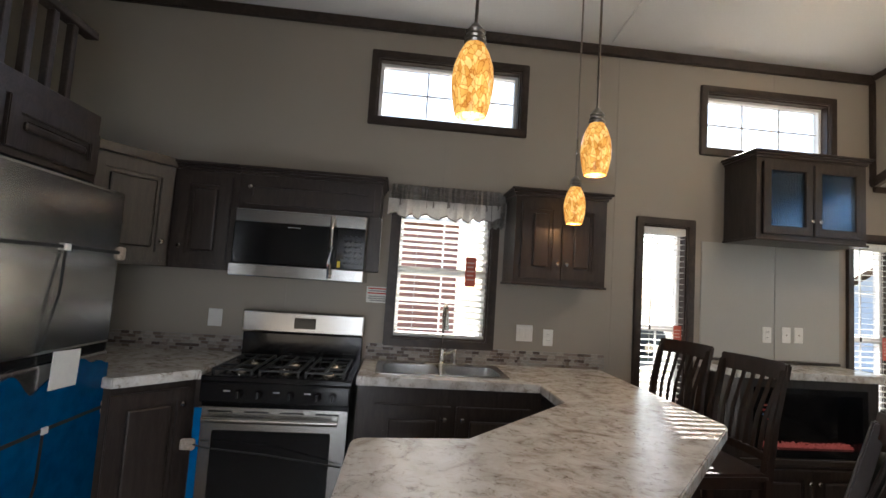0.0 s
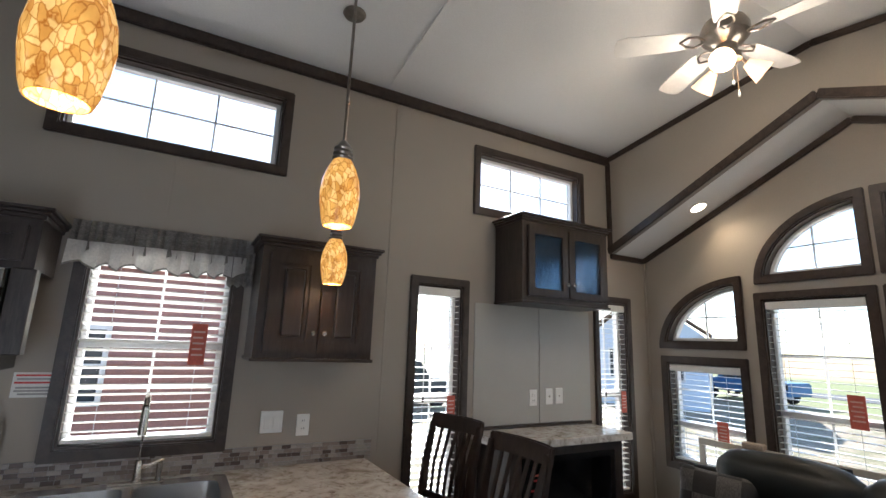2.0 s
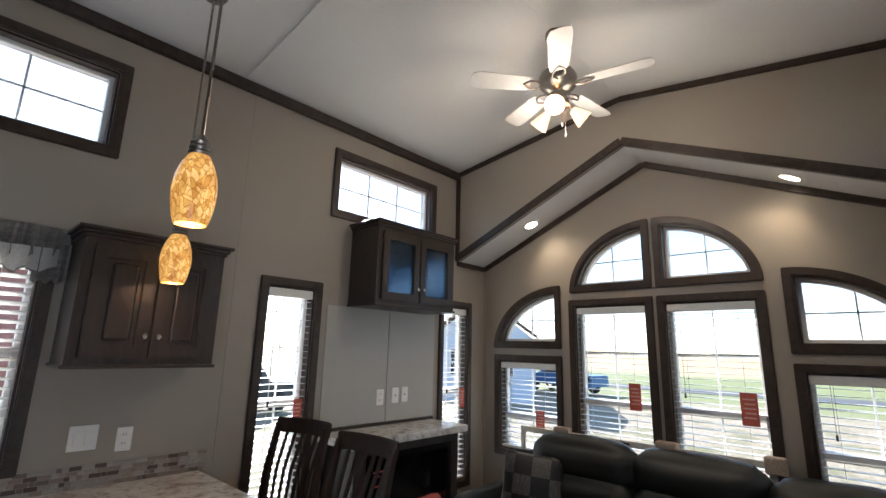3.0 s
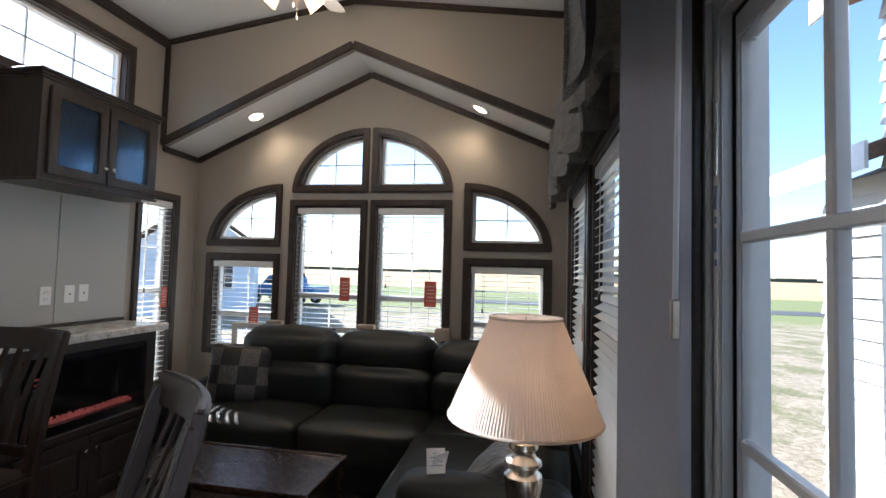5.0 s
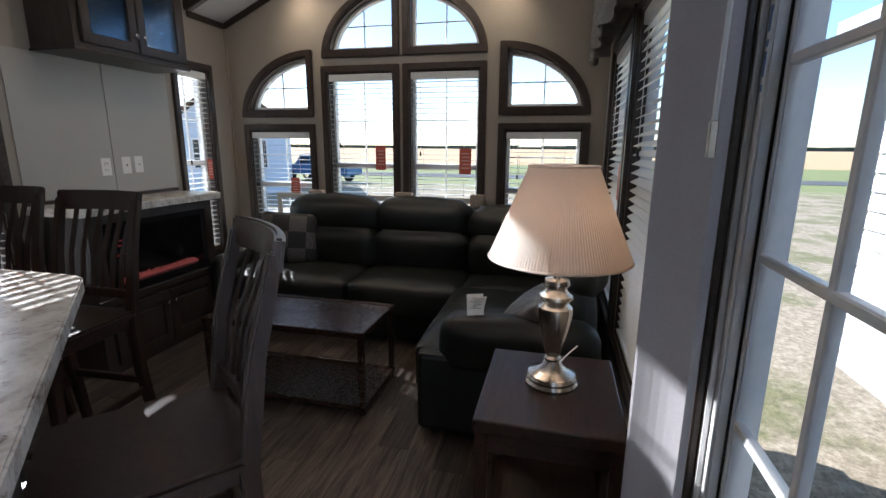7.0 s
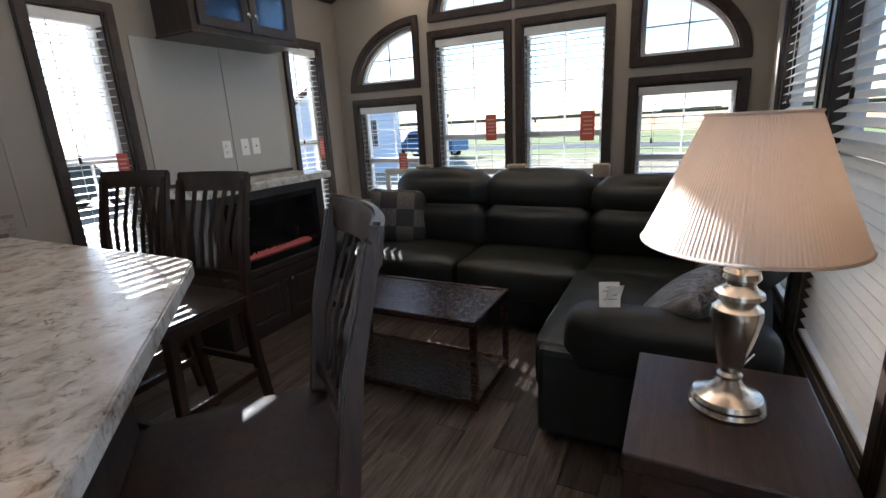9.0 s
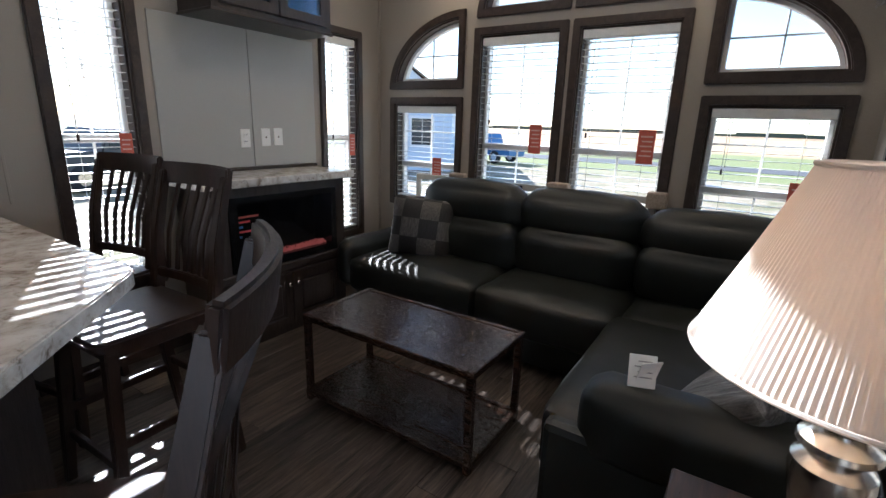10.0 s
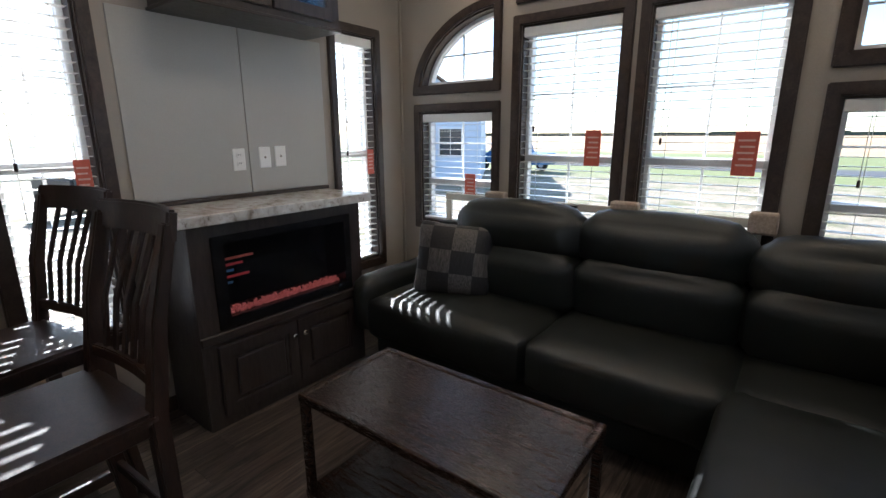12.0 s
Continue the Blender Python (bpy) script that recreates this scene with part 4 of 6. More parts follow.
part("knob", lathe([(0.0, 0.0), (0.005, 0.0), (0.005, 0.010), (0.013, 0.014), (0.014, 0.020), (0.009, 0.025), (0.0, 0.026)], 16, pose(-0.31, -1.44, 0.80, 90, 0, 45)), NICKEL, pb, "round nickel knob", True)
cb = base_run("corner_base_cabinet", "dark diagonal corner base cabinet", [(-1.24, 2.30), (-0.945, 2.60), (-0.91, 2.60), (-0.91, NY - 0.01), (-1.98, NY - 0.01), (-1.98, 2.36), (-1.24, 2.36)], CT - 0.052)
raised_door(0.36, 0.70, cb, 0.02, 0.012, 0.15, 45, (0.325, 0.62))


# ---- mosaic splash ----
def splash(x0, x1, seed):
    s = thing("mosaic_splash", "strip of brown and beige mosaic tiles", "backsplash", pose(x0, NY, CT), kind="structure")
    part("grout", B(0, x1 - x0, -0.006, 0, 0, 0.105), GREYINK, s)
    rnd = random.Random(seed)
    mats = SPLASH
    meshes = {}
    for row in range(5):
        x = -rnd.uniform(0, 0.04)
        while x < x1 - x0:
            w = rnd.choice((0.024, 0.05, 0.05))
            a, b = max(x, 0), min(x + w - 0.002, x1 - x0)
            if b - a > 0.008:
                key = (round(b - a, 4), rnd.randrange(len(mats)))
                if key not in meshes:
                    meshes[key] = mesh_of("tile", B(0, b - a, -0.0095, -0.004, 0, 0.019), mats[key[1]])
                t = new("tile", meshes[key])
                t.parent = s
                t.location = (a, 0, 0.001 + row * 0.021)
            x += w


SPLASH = [grainy("tile_%d" % i, c, 0.3, 60, 0.15, 0.05) for i, c in enumerate(((0.30, 0.26, 0.225), (0.36, 0.325, 0.29), (0.16, 0.12, 0.10), (0.24, 0.20, 0.175), (0.09, 0.065, 0.055), (0.31, 0.285, 0.26)))]


# ---- sink and tap ----
def sink():
    s = thing("kitchen_sink", "double-bowl stainless steel sink in the counter", "sink", pose(SINK[0], SINK[2], CT))
    w, d = SINK[1] - SINK[0], SINK[3] - SINK[2]
    b1 = rounded(rect(0.045, w / 2 - 0.02, 0.045, d - 0.10), [0.06] * 4)
    b2 = rounded(rect(w / 2 + 0.02, w - 0.045, 0.045, d - 0.10), [0.06] * 4)
    part("rim", plate(rounded(rect(0, w, 0, d), [0.04] * 4), [b1, b2], 0.0, 0.006, 'z', 0.002), STEELX, s)
    for poly in (b1, b2):
        c = Vector((sum(p[0] for p in poly) / len(poly), sum(p[1] for p in poly) / len(poly)))
        bm = bmesh.new()
        rings = []
        for k, z in ((1.0, 0.004), (0.985, -0.03), (0.95, -0.13), (0.88, -0.16), (0.12, -0.168)):
            rings.append([bm.verts.new((c.x + (x - c.x) * k, c.y + (y - c.y) * k, z)) for x, y in poly])
        for a, b in zip(rings, rings[1:]):
            for i in range(len(poly)):
                bm.faces.new((a[i], a[(i + 1) % len(poly)], b[(i + 1) % len(poly)], b[i]))
        bm.faces.new(rings[-1])
        bowl = part("bowl", bm, STEELX, s, "", True)
        part("drain", lathe([(0.0, 0.0), (0.03, 0.0), (0.043, 0.003), (0.045, 0.0)], 20, pose(c.x, c.y, -0.166)), CHROME, bowl)
    part("strainer_sticker", lathe([(0.0, 0.004), (0.03, 0.004), (0.032, 0.0)], 20, pose(w * 0.26, d - 0.085, -0.07, 70)), STRAP, s, "round black sticker with a red mark")
    part("sticker_mark", B(-0.014, 0.014, -0.012, 0.012, 0.0045, 0.006, m=pose(w * 0.26, d - 0.085, -0.07, 70)), REDINK, s, "red mark")
    f = thing("kitchen_tap", "tall brushed nickel pull-down kitchen tap", "tap", pose(SINK[0] + 0.42, SINK[3] - 0.035, CT + 0.006))
    part("base_plate", B(-0.11, 0.11, -0.025, 0.025, 0, 0.008, 0.004), NICKEL, f)
    arc = [(0, 0, 0.0), (0, 0, 0.30)] + [(0, -0.09 + 0.09 * math.cos(t), 0.30 + 0.10 * math.sin(t)) for t in [math.pi * k / 10 for k in range(1, 9)]]
    part("spout", tube(arc, 0.012, 14), NICKEL, f, "", True)
    part("spray_head", tube([(0, -0.165, 0.36), (0, -0.172, 0.30), (0, -0.176, 0.24)], [0.014, 0.017, 0.019], 14), NICKEL, f, "", True)
    part("body", lathe([(0.024, 0.0), (0.024, 0.012), (0.018, 0.02), (0.018, 0.09), (0.014, 0.10)], 20), NICKEL, f, "", True)
    part("lever", tube([(0.015, 0, 0.07), (0.05, 0, 0.075), (0.10, 0.0, 0.10)], [0.012, 0.009, 0.006], 12), NICKEL, f, "", True)
    part("lever_base", tube([(0.085, 0, 0.0), (0.085, 0, 0.085)], 0.013, 12), NICKEL, f, "", True)


sink()


# ---- cooker ----
def cooker():
    x0, x1, y0, y1 = -0.882, -0.112, 2.50, 3.16
    w, d = x1 - x0, y1 - y0
    c = thing("gas_range", "stainless and black gas range with film on its edge", "range", pose(x0, y0, 0))
    part("body", boxes((0, w, 0.03, d, 0.03, 0.905, 0.004)), BLACK, c)
    part("cooktop", boxes((-0.004, w + 0.004, 0.0, d - 0.02, 0.895, 0.925, 0.006)), BLACK, c, "black enamel cooktop")
    part("control_panel", boxes((0, w, -0.012, 0.035, 0.79, 0.90, 0.010)), BLACK, c, "black control panel")
    for i, u in enumerate((0.20, 0.30, 0.46, 0.60, 0.68)):
        k = part("control_knob", lathe([(0.0, 0.028), (0.016, 0.028), (0.019, 0.02), (0.021, 0.0), (0.0, 0.0)], 20, pose(u, -0.012, 0.842, 90)), BLACK, c, "", True)
        part("knob_grip", B(u - 0.004, u + 0.004, -0.052, -0.036, 0.826, 0.858, 0.002), IRON, k)
    for u in (0.12, 0.37, 0.53):
        part("print_line", B(u, u + 0.035, -0.0135, -0.0125, 0.850, 0.858), GREYINK, c)
    dr = part("oven_door", plate(rect(0.006, w - 0.006, 0.20, 0.775), [rect(0.085, w - 0.085, 0.27, 0.66)], -0.030, 0.028, 'y', 0.005), STEEL, c, "stainless oven door")
    part("oven_window", B(0.08, w - 0.08, -0.022, 0.0, 0.265, 0.665), BLACK, dr, "black glass")
    part("handle", tube([(0.05, -0.075, 0.725), (w - 0.05, -0.075, 0.725)], 0.016, 14), STEEL, dr, "", True)
    for u in (0.07, w - 0.07):
        part("handle_post", B(u - 0.014, u + 0.014, -0.075, -0.028, 0.712, 0.738, 0.004), STEEL, dr)
    for k in range(4):
        part("vent_slot", B(0.06 + k * 0.18, 0.18 + k * 0.18, -0.0315, -0.0295, 0.752, 0.760), STRAP, dr)
    part("drawer", B(0.006, w - 0.006, -0.025, 0.028, 0.045, 0.19, 0.005), STEEL, c, "stainless drawer")
    part("film", B(-0.006, 0.03, -0.034, -0.0312, 0.21, 0.77), FILM, dr, "blue protective film")
    part("tie", tube([(-0.02, -0.05, 0.60), (0.08, -0.085, 0.59), (w * 0.5, -0.09, 0.565), (w - 0.02, -0.05, 0.50)], 0.004, 6), STRAP, c, "black plastic tie")
    part("foam_corner", B(-0.05, 0.02, -0.07, -0.032, 0.565, 0.62, 0.012), FOAM, c, "tan foam corner guard")
    bg = part("backguard", boxes((0, w, d - 0.055, d, 0.90, 1.09, 0.006)), BLACK, c, "black backguard")
    part("backguard_panel", boxes((-0.008, w + 0.008, d - 0.075, d, 1.09, 1.235, 0.014)), STEEL, bg, "stainless display panel")
    part("display", B(w * 0.42, w * 0.60, d - 0.078, d - 0.074, 1.125, 1.195, 0.002), BLACK, bg)
    for gx in (0.03, w / 3 + 0.015, 2 * w / 3):
        gw = w / 3 - 0.045
        g = bmesh.new()
        for b in ((gx, gx + gw, 0.05, 0.062, 0.945, 0.957, 0.002), (gx, gx + gw, d - 0.13, d - 0.118, 0.945, 0.957, 0.002), (gx, gx + 0.012, 0.062, d - 0.13, 0.945, 0.957, 0.002), (gx + gw - 0.012, gx + gw, 0.062, d - 0.13, 0.945, 0.957, 0.002),
                  (gx + gw / 2 - 0.006, gx + gw / 2 + 0.006, 0.062, d - 0.13, 0.946, 0.958, 0.002), (gx + 0.012, gx + gw - 0.012, 0.17, 0.182, 0.9465, 0.9585, 0.002), (gx + 0.012, gx + gw - 0.012, 0.40, 0.412, 0.9465, 0.9585, 0.002)):
            box(g, *b)
        for u in (gx, gx + gw - 0.012):
            for v2 in (0.05, d - 0.13):
                box(g, u, u + 0.012, v2, v2 + 0.012, 0.925, 0.946)
        part("grate", g, IRON, c, "cast-iron pan grate")
        for v2 in (0.176, 0.406):
            part("burner", lathe([(0.05, 0.925), (0.045, 0.935), (0.03, 0.937), (0.03, 0.944), (0.0, 0.945)], 20, pose(gx + gw / 2, v2, 0)), NICKEL, c, "round burner cap", True)


cooker()


def microwave():
    x0, x1 = -0.893, -0.118
    w, y0 = x1 - x0, 2.79
    c = thing("microwave", "stainless over-range microwave with black door", "microwave", pose(x0, y0, 1.45))
    part("body", boxes((0, w, 0.03, NY - y0 - 0.004, 0, 0.405, 0.004)), BLACK, c)
    part("top_band", boxes((0, w, 0, 0.03, 0.325, 0.405, 0.006)), STEELX, c, "stainless band")
    part("bottom_band", boxes((-0.015, w, -0.01, 0.03, 0.0, 0.075, 0.006)), STEELX, c, "stainless band")
    dr = part("door", boxes((0, w * 0.77, -0.006, 0.03, 0.078, 0.322, 0.004)), BLACK, c, "black glass door")
    part("control_panel", boxes((w * 0.78, w, -0.006, 0.03, 0.078, 0.322, 0.004)), BLACK, c, "black keypad")
    part("handle", tube([(w * 0.745, -0.03, 0.02), (w * 0.745, -0.055, 0.10), (w * 0.745, -0.06, 0.20), (w * 0.745, -0.055, 0.31), (w * 0.745, -0.03, 0.385)], 0.014, 12), CHROME, dr, "bowed chrome handle", True)
    part("sticker", B(w * 0.795, w * 0.82, -0.008, -0.0062, 0.085, 0.125), YELLOW, c, "yellow sticker")
    for i in range(4):
        for j in range(6):
            part("key_mark", B(w * (0.84 + 0.04 * i), w * (0.84 + 0.04 * i) + 0.012, -0.0075, -0.0062, 0.11 + 0.033 * j, 0.116 + 0.033 * j), DIMINK, c)
    part("model_plate", B(w * 0.40, w * 0.50, -0.0075, -0.0062, 0.303, 0.307), GREYINK, c)


microwave()


def fridge():
    x, y0, y1, top = -1.25, 1.54, 2.325, 1.815
    f = thing("refrigerator", "stainless refrigerator half wrapped in blue film", "refrigerator", pose(x, y0, 0))
    w = y1 - y0
    part("body", boxes((-0.72, -0.06, 0, w, 0.03, top - 0.015, 0.004)), BLACK, f, "black case")
    d1 = part("upper_door", boxes((-0.058, 0.0, 0.003, w - 0.003, 1.10, top, 0.014)), STEEL, f, "stainless door")
    d2 = part("lower_door", boxes((-0.058, 0.0, 0.003, w - 0.003, 0.06, 1.065, 0.014)), STEEL, f, "stainless door")
    part("grip_strip", boxes((-0.05, -0.008, 0.01, w - 0.01, 1.065, 1.10, 0.003)), BLACK, f)
    bm = bmesh.new()
    n, rows = 40, 26
    g = [[bm.verts.new((0.004 + 0.004 * noise.noise((i * 0.3, j * 0.25, 2)), w * i / n, 0.08 + (0.94 + 0.04 * noise.noise((i * 0.22, 0, 7)) - 0.05 * math.exp(-((i / n - 0.42) / 0.05) ** 2) + 0.02 * math.sin(i * 0.25)) * j / rows)) for j in range(rows + 1)] for i in range(n + 1)]
    for a, b in zip(g, g[1:]):
        for j in range(rows):
            bm.faces.new((a[j], b[j], b[j + 1], a[j + 1]))
    bmesh.ops.solidify(bm, geom=bm.faces[:], thickness=0.001)
    part("film", bm, FILM, d2, "wrinkled blue protective film", True)
    for z, sag in ((1.525, 0.0), (0.80, 0.0)):
        s = part("strap", beam([(0.006, 0, z), (0.006, w * 0.55, z + 0.004), (0.006, w + 0.006, z)], 0.004, 0.014), STRAP, f, "black plastic strap")
        part("buckle", B(0.004, 0.016, w * 0.50, w * 0.54, z - 0.012, z + 0.016, 0.003), WHITE, s, "white buckle")
        part("strap_tail", beam([(0.010, w * 0.51, z - 0.005), (0.022, w * 0.48, z - 0.18), (0.012, w * 0.42, z - 0.40)], 0.003, 0.010, (1, 0, 0)), STRAP, s)
        part("foam_corner", B(-0.02, 0.02, w - 0.02, w + 0.02, z - 0.035, z + 0.03, 0.012), FOAM, f, "tan foam corner guard")
    part("card", B(0.02, 0.024, w * 0.42, w * 0.62, 0.98, 1.13, m=pose(0, 0, 0, -3)), CARD, f, "white folded card")
    # cupboard and loft over it
    c = thing("fridge_cabinet", "dark cabinet over the refrigerator", "cabinet", pose(-1.33, 0.60, 1.84))
    part("body", boxes((-0.66, 0, 0, 1.60, 0, 0.21)), CAB, c)
    for k in range(3):
        raised_door(0.50, 0.19, c, 0.0, 0.04 + k * 0.52, 0.025, 90)
    solid("wall_loft_under", boxes((-1.99, -1.90, SY, 0.59, 0, 2.055), (-1.99, -1.90, 0.60, 2.34, 0, 1.835)), WALL, "taupe wall under the loft", "wall", "structure")
    solid("ceiling_loft", B(WX, -1.36, SY + 0.002, 2.20, 2.06, 2.145), WALL, "taupe edge of the sleeping loft", "ceiling", "structure")
    solid("trim_loft", boxes((-1.358, -1.33, SY + 0.04, 2.20, 2.055, 2.15, 0.005)), TRIM, "dark brown loft edge board", "trim", "structure")
    r = thing("loft_railing", "dark wooden balustrade along the loft", "railing", pose(-1.39, SY + 0.05, 2.145))
    part("top_rail", boxes((-0.03, 0.03, 0, 2.20, 0.35, 0.385, 0.006)), TRIM, r)
    for k in range(19):
        part("baluster", B(-0.016, 0.016, 0.02 + k * 0.113, 0.052 + k * 0.113, 0, 0.35, 0.003), TRIM, r)
    solid("wall_west_low", B(-2.10, -1.995, 0.0, NY - 0.002, 0, 2.16), WALL, "taupe wall beside the refrigerator", "wall", "structure")


fridge()


# ---- pendants, fan, downlights ----
def pendant(x, y, zb):
    """zb: height of the shade's open lower rim."""
    ceil_z = EAVE + (RIDGE - EAVE) * (NY - y) / (NY - RY) if y > RY else EAVE + (RIDGE - EAVE) * (y - SY) / (RY - SY)
    p = thing("pendant_lamp", "nickel pendant lamp with a lit amber glass shade", "pendant lamp", pose(x, y, zb), "pendants over the peninsula")
    h = 0.23
    out = [(0.047, 0.0), (0.054, 0.02), (0.063, 0.07), (0.066, 0.11), (0.061, 0.155), (0.048, 0.195), (0.035, 0.22), (0.030, h)]
    prof = out + [(r - 0.004, z) for r, z in reversed(out)]
    sh = lathe(prof + [out[0]], 40)
    s = part("shade", sh, AMBER, p, "mottled amber art glass", True)
    part("bulb", lathe([(0.0, 0.045), (0.02, 0.05), (0.03, 0.075), (0.024, 0.11), (0.014, 0.14), (0.013, 0.19)], 20), BULB, p, "warm glowing bulb", True)
    part("cap", lathe([(0.032, h - 0.004), (0.036, h + 0.004), (0.030, h + 0.012), (0.034, h + 0.02), (0.028, h + 0.03), (0.032, h + 0.038), (0.022, h + 0.05), (0.010, h + 0.065), (0.005, h + 0.07)], 24), PEWTER, p, "ribbed nickel cap", True)
    top = ceil_z - zb
    part("rod", tube([(0, 0, h + 0.065), (0, 0, top - 0.02)], 0.0055, 10), PEWTER, p)
    part("canopy", lathe([(0.062, top + 0.004), (0.064, top - 0.006), (0.055, top - 0.018), (0.015, top - 0.028), (0.010, top - 0.045), (0.0, top - 0.045)], 28), PEWTER, p, "round nickel canopy", True)
    ld = bpy.data.lights.new("pendant_light", 'POINT')
    ld.energy, ld.color, ld.shadow_soft_size = 0.6, (1.0, 0.66, 0.34), 0.03
    l = new("pendant_light", ld)
    l.location = (x, y, zb + 0.02)
    return p


pendant(0.283, 1.312, 1.99)
pendant(0.909, 1.845, 1.985)
pendant(1.137, 2.667, 1.893)


def fan():
    x, y = 2.76, RY
    f = thing("ceiling_fan", "five-blade white ceiling fan with three lit shades", "ceiling fan", pose(x, y, RIDGE - 0.125))
    part("canopy", lathe([(0.07, 0.125), (0.07, 0.095), (0.045, 0.065), (0.014, 0.055), (0.014, -0.12)], 28), PEWTER, f, "pewter canopy and short downrod", True)
    part("motor", lathe([(0.014, -0.12), (0.05, -0.13), (0.10, -0.155), (0.115, -0.19), (0.112, -0.235), (0.085, -0.265), (0.05, -0.285), (0.05, -0.33), (0.065, -0.345), (0.062, -0.37), (0.03, -0.385), (0.0, -0.39)], 32), PEWTER, f, "dark pewter motor housing", True)
    for k in range(5):
        a = 66 + 72 * k
        m = pose(0, 0, -0.235, 0, 0, a) @ pose(0, 0, 0, 12)
        pts = [(0.17, -0.05), (0.22, -0.058), (0.48, -0.068), (0.53, -0.055), (0.54, -0.02), (0.54, 0.02), (0.53, 0.055), (0.48, 0.068), (0.22, 0.058), (0.17, 0.05)]
        bm = plate(pts, [], -0.003, 0.003, 'z', 0.0015)
        bmesh.ops.transform(bm, matrix=m, verts=bm.verts[:])
        b = part("blade", bm, BLADE, f, "white fan blade")
        br = bmesh.new()
        for s in (-1, 1):
            join(br, tube([m @ Vector((0.10, 0.008 * s, -0.012)), m @ Vector((0.14, 0.035 * s, -0.012)), m @ Vector((0.18, 0.03 * s, -0.008)), m @ Vector((0.215, 0.0, -0.007))], 0.006, 8))
        part("blade_iron", br, PEWTER, b, "curved pewter bracket")
    for k, a in enumerate((200, 320, 80)):
        d = Vector((math.cos(radians(a)), math.sin(radians(a)), 0))
        q = pose(*(d * 0.085 + Vector((0, 0, -0.385)))) @ (Vector((0, 0, -1)) * 0.62 + d * 0.78).to_track_quat('Z', 'Y').to_matrix().to_4x4()
        part("light_arm", tube([d * 0.03 + Vector((0, 0, -0.36)), d * 0.07 + Vector((0, 0, -0.36)), d * 0.085 + Vector((0, 0, -0.385))], 0.008), PEWTER, f)
        prof = [(0.022, 0.0), (0.030, 0.02), (0.042, 0.05), (0.050, 0.08), (0.058, 0.10), (0.055, 0.10), (0.046, 0.08), (0.038, 0.05), (0.026, 0.02), (0.020, 0.002)]
        part("glass_shade", lathe(prof, 24, q), FROST, f, "frosted tulip shade", True)
        part("bulb", lathe([(0.012, 0.01), (0.022, 0.04), (0.026, 0.06), (0.018, 0.08), (0.0, 0.088)], 16, q), BULB, f, "warm glowing bulb", True)
        ld = bpy.data.lights.new("fan_light", 'POINT')
        ld.energy, ld.color, ld.shadow_soft_size = 2.6, (1.0, 0.82, 0.62), 0.07
        l = new("fan_light", ld)
        l.matrix_world = pose(x, y, RIDGE - 0.125) @ q @ pose(0, 0, 0.115, 180)
    for u, ln in ((0.02, 0.17), (-0.02, 0.12)):
        c = part("pull_chain", tube([(u, -0.03, -0.375), (u, -0.03, -0.375 - ln)], 0.0015, 6), NICKEL, f)
        part("pull_knob", lathe([(0.0, 0.0), (0.006, 0.005), (0.007, 0.02), (0.003, 0.03)], 12, pose(u, -0.03, -0.405 - ln)), BLADE, c, "white pull knob", True)


fan()


def downlight(y):
    s = 1 if y > RY else -1
    z = 2.453 + (3.182 - 2.453) * ((NY - y) / (NY - RY) if s > 0 else (y - SY) / (RY - SY))
    slope = math.degrees(math.atan2(3.182 - 2.453, NY - RY)) * -s
    d = thing("downlight", "round white downlight glowing in the soffit", "downlight", pose((BX + GX) / 2 + 0.02, y, z, slope), "soffit downlights")
    part("trim_ring", lathe([(0.058, 0.001), (0.080, 0.001), (0.080, -0.006), (0.060, -0.010), (0.054, -0.004)], 32), WHITE, d, "", True)
    part("lens", lathe([(0.0, -0.004), (0.055, -0.004), (0.056, 0.001)], 28), CANLIGHT, d, "warm glowing lens")
    ld = bpy.data.lights.new("downlight_lamp", 'SPOT')
    ld.energy, ld.color, ld.shadow_soft_size, ld.spot_size, ld.spot_blend = 4.0, (1.0, 0.74, 0.46), 0.04, radians(130), 0.8
    l = new("downlight_lamp", ld)
    l.matrix_world = pose((BX + GX) / 2 + 0.02, y, z, slope) @ pose(0, 0, -0.015)


downlight(2.52)
downlight(0.60)


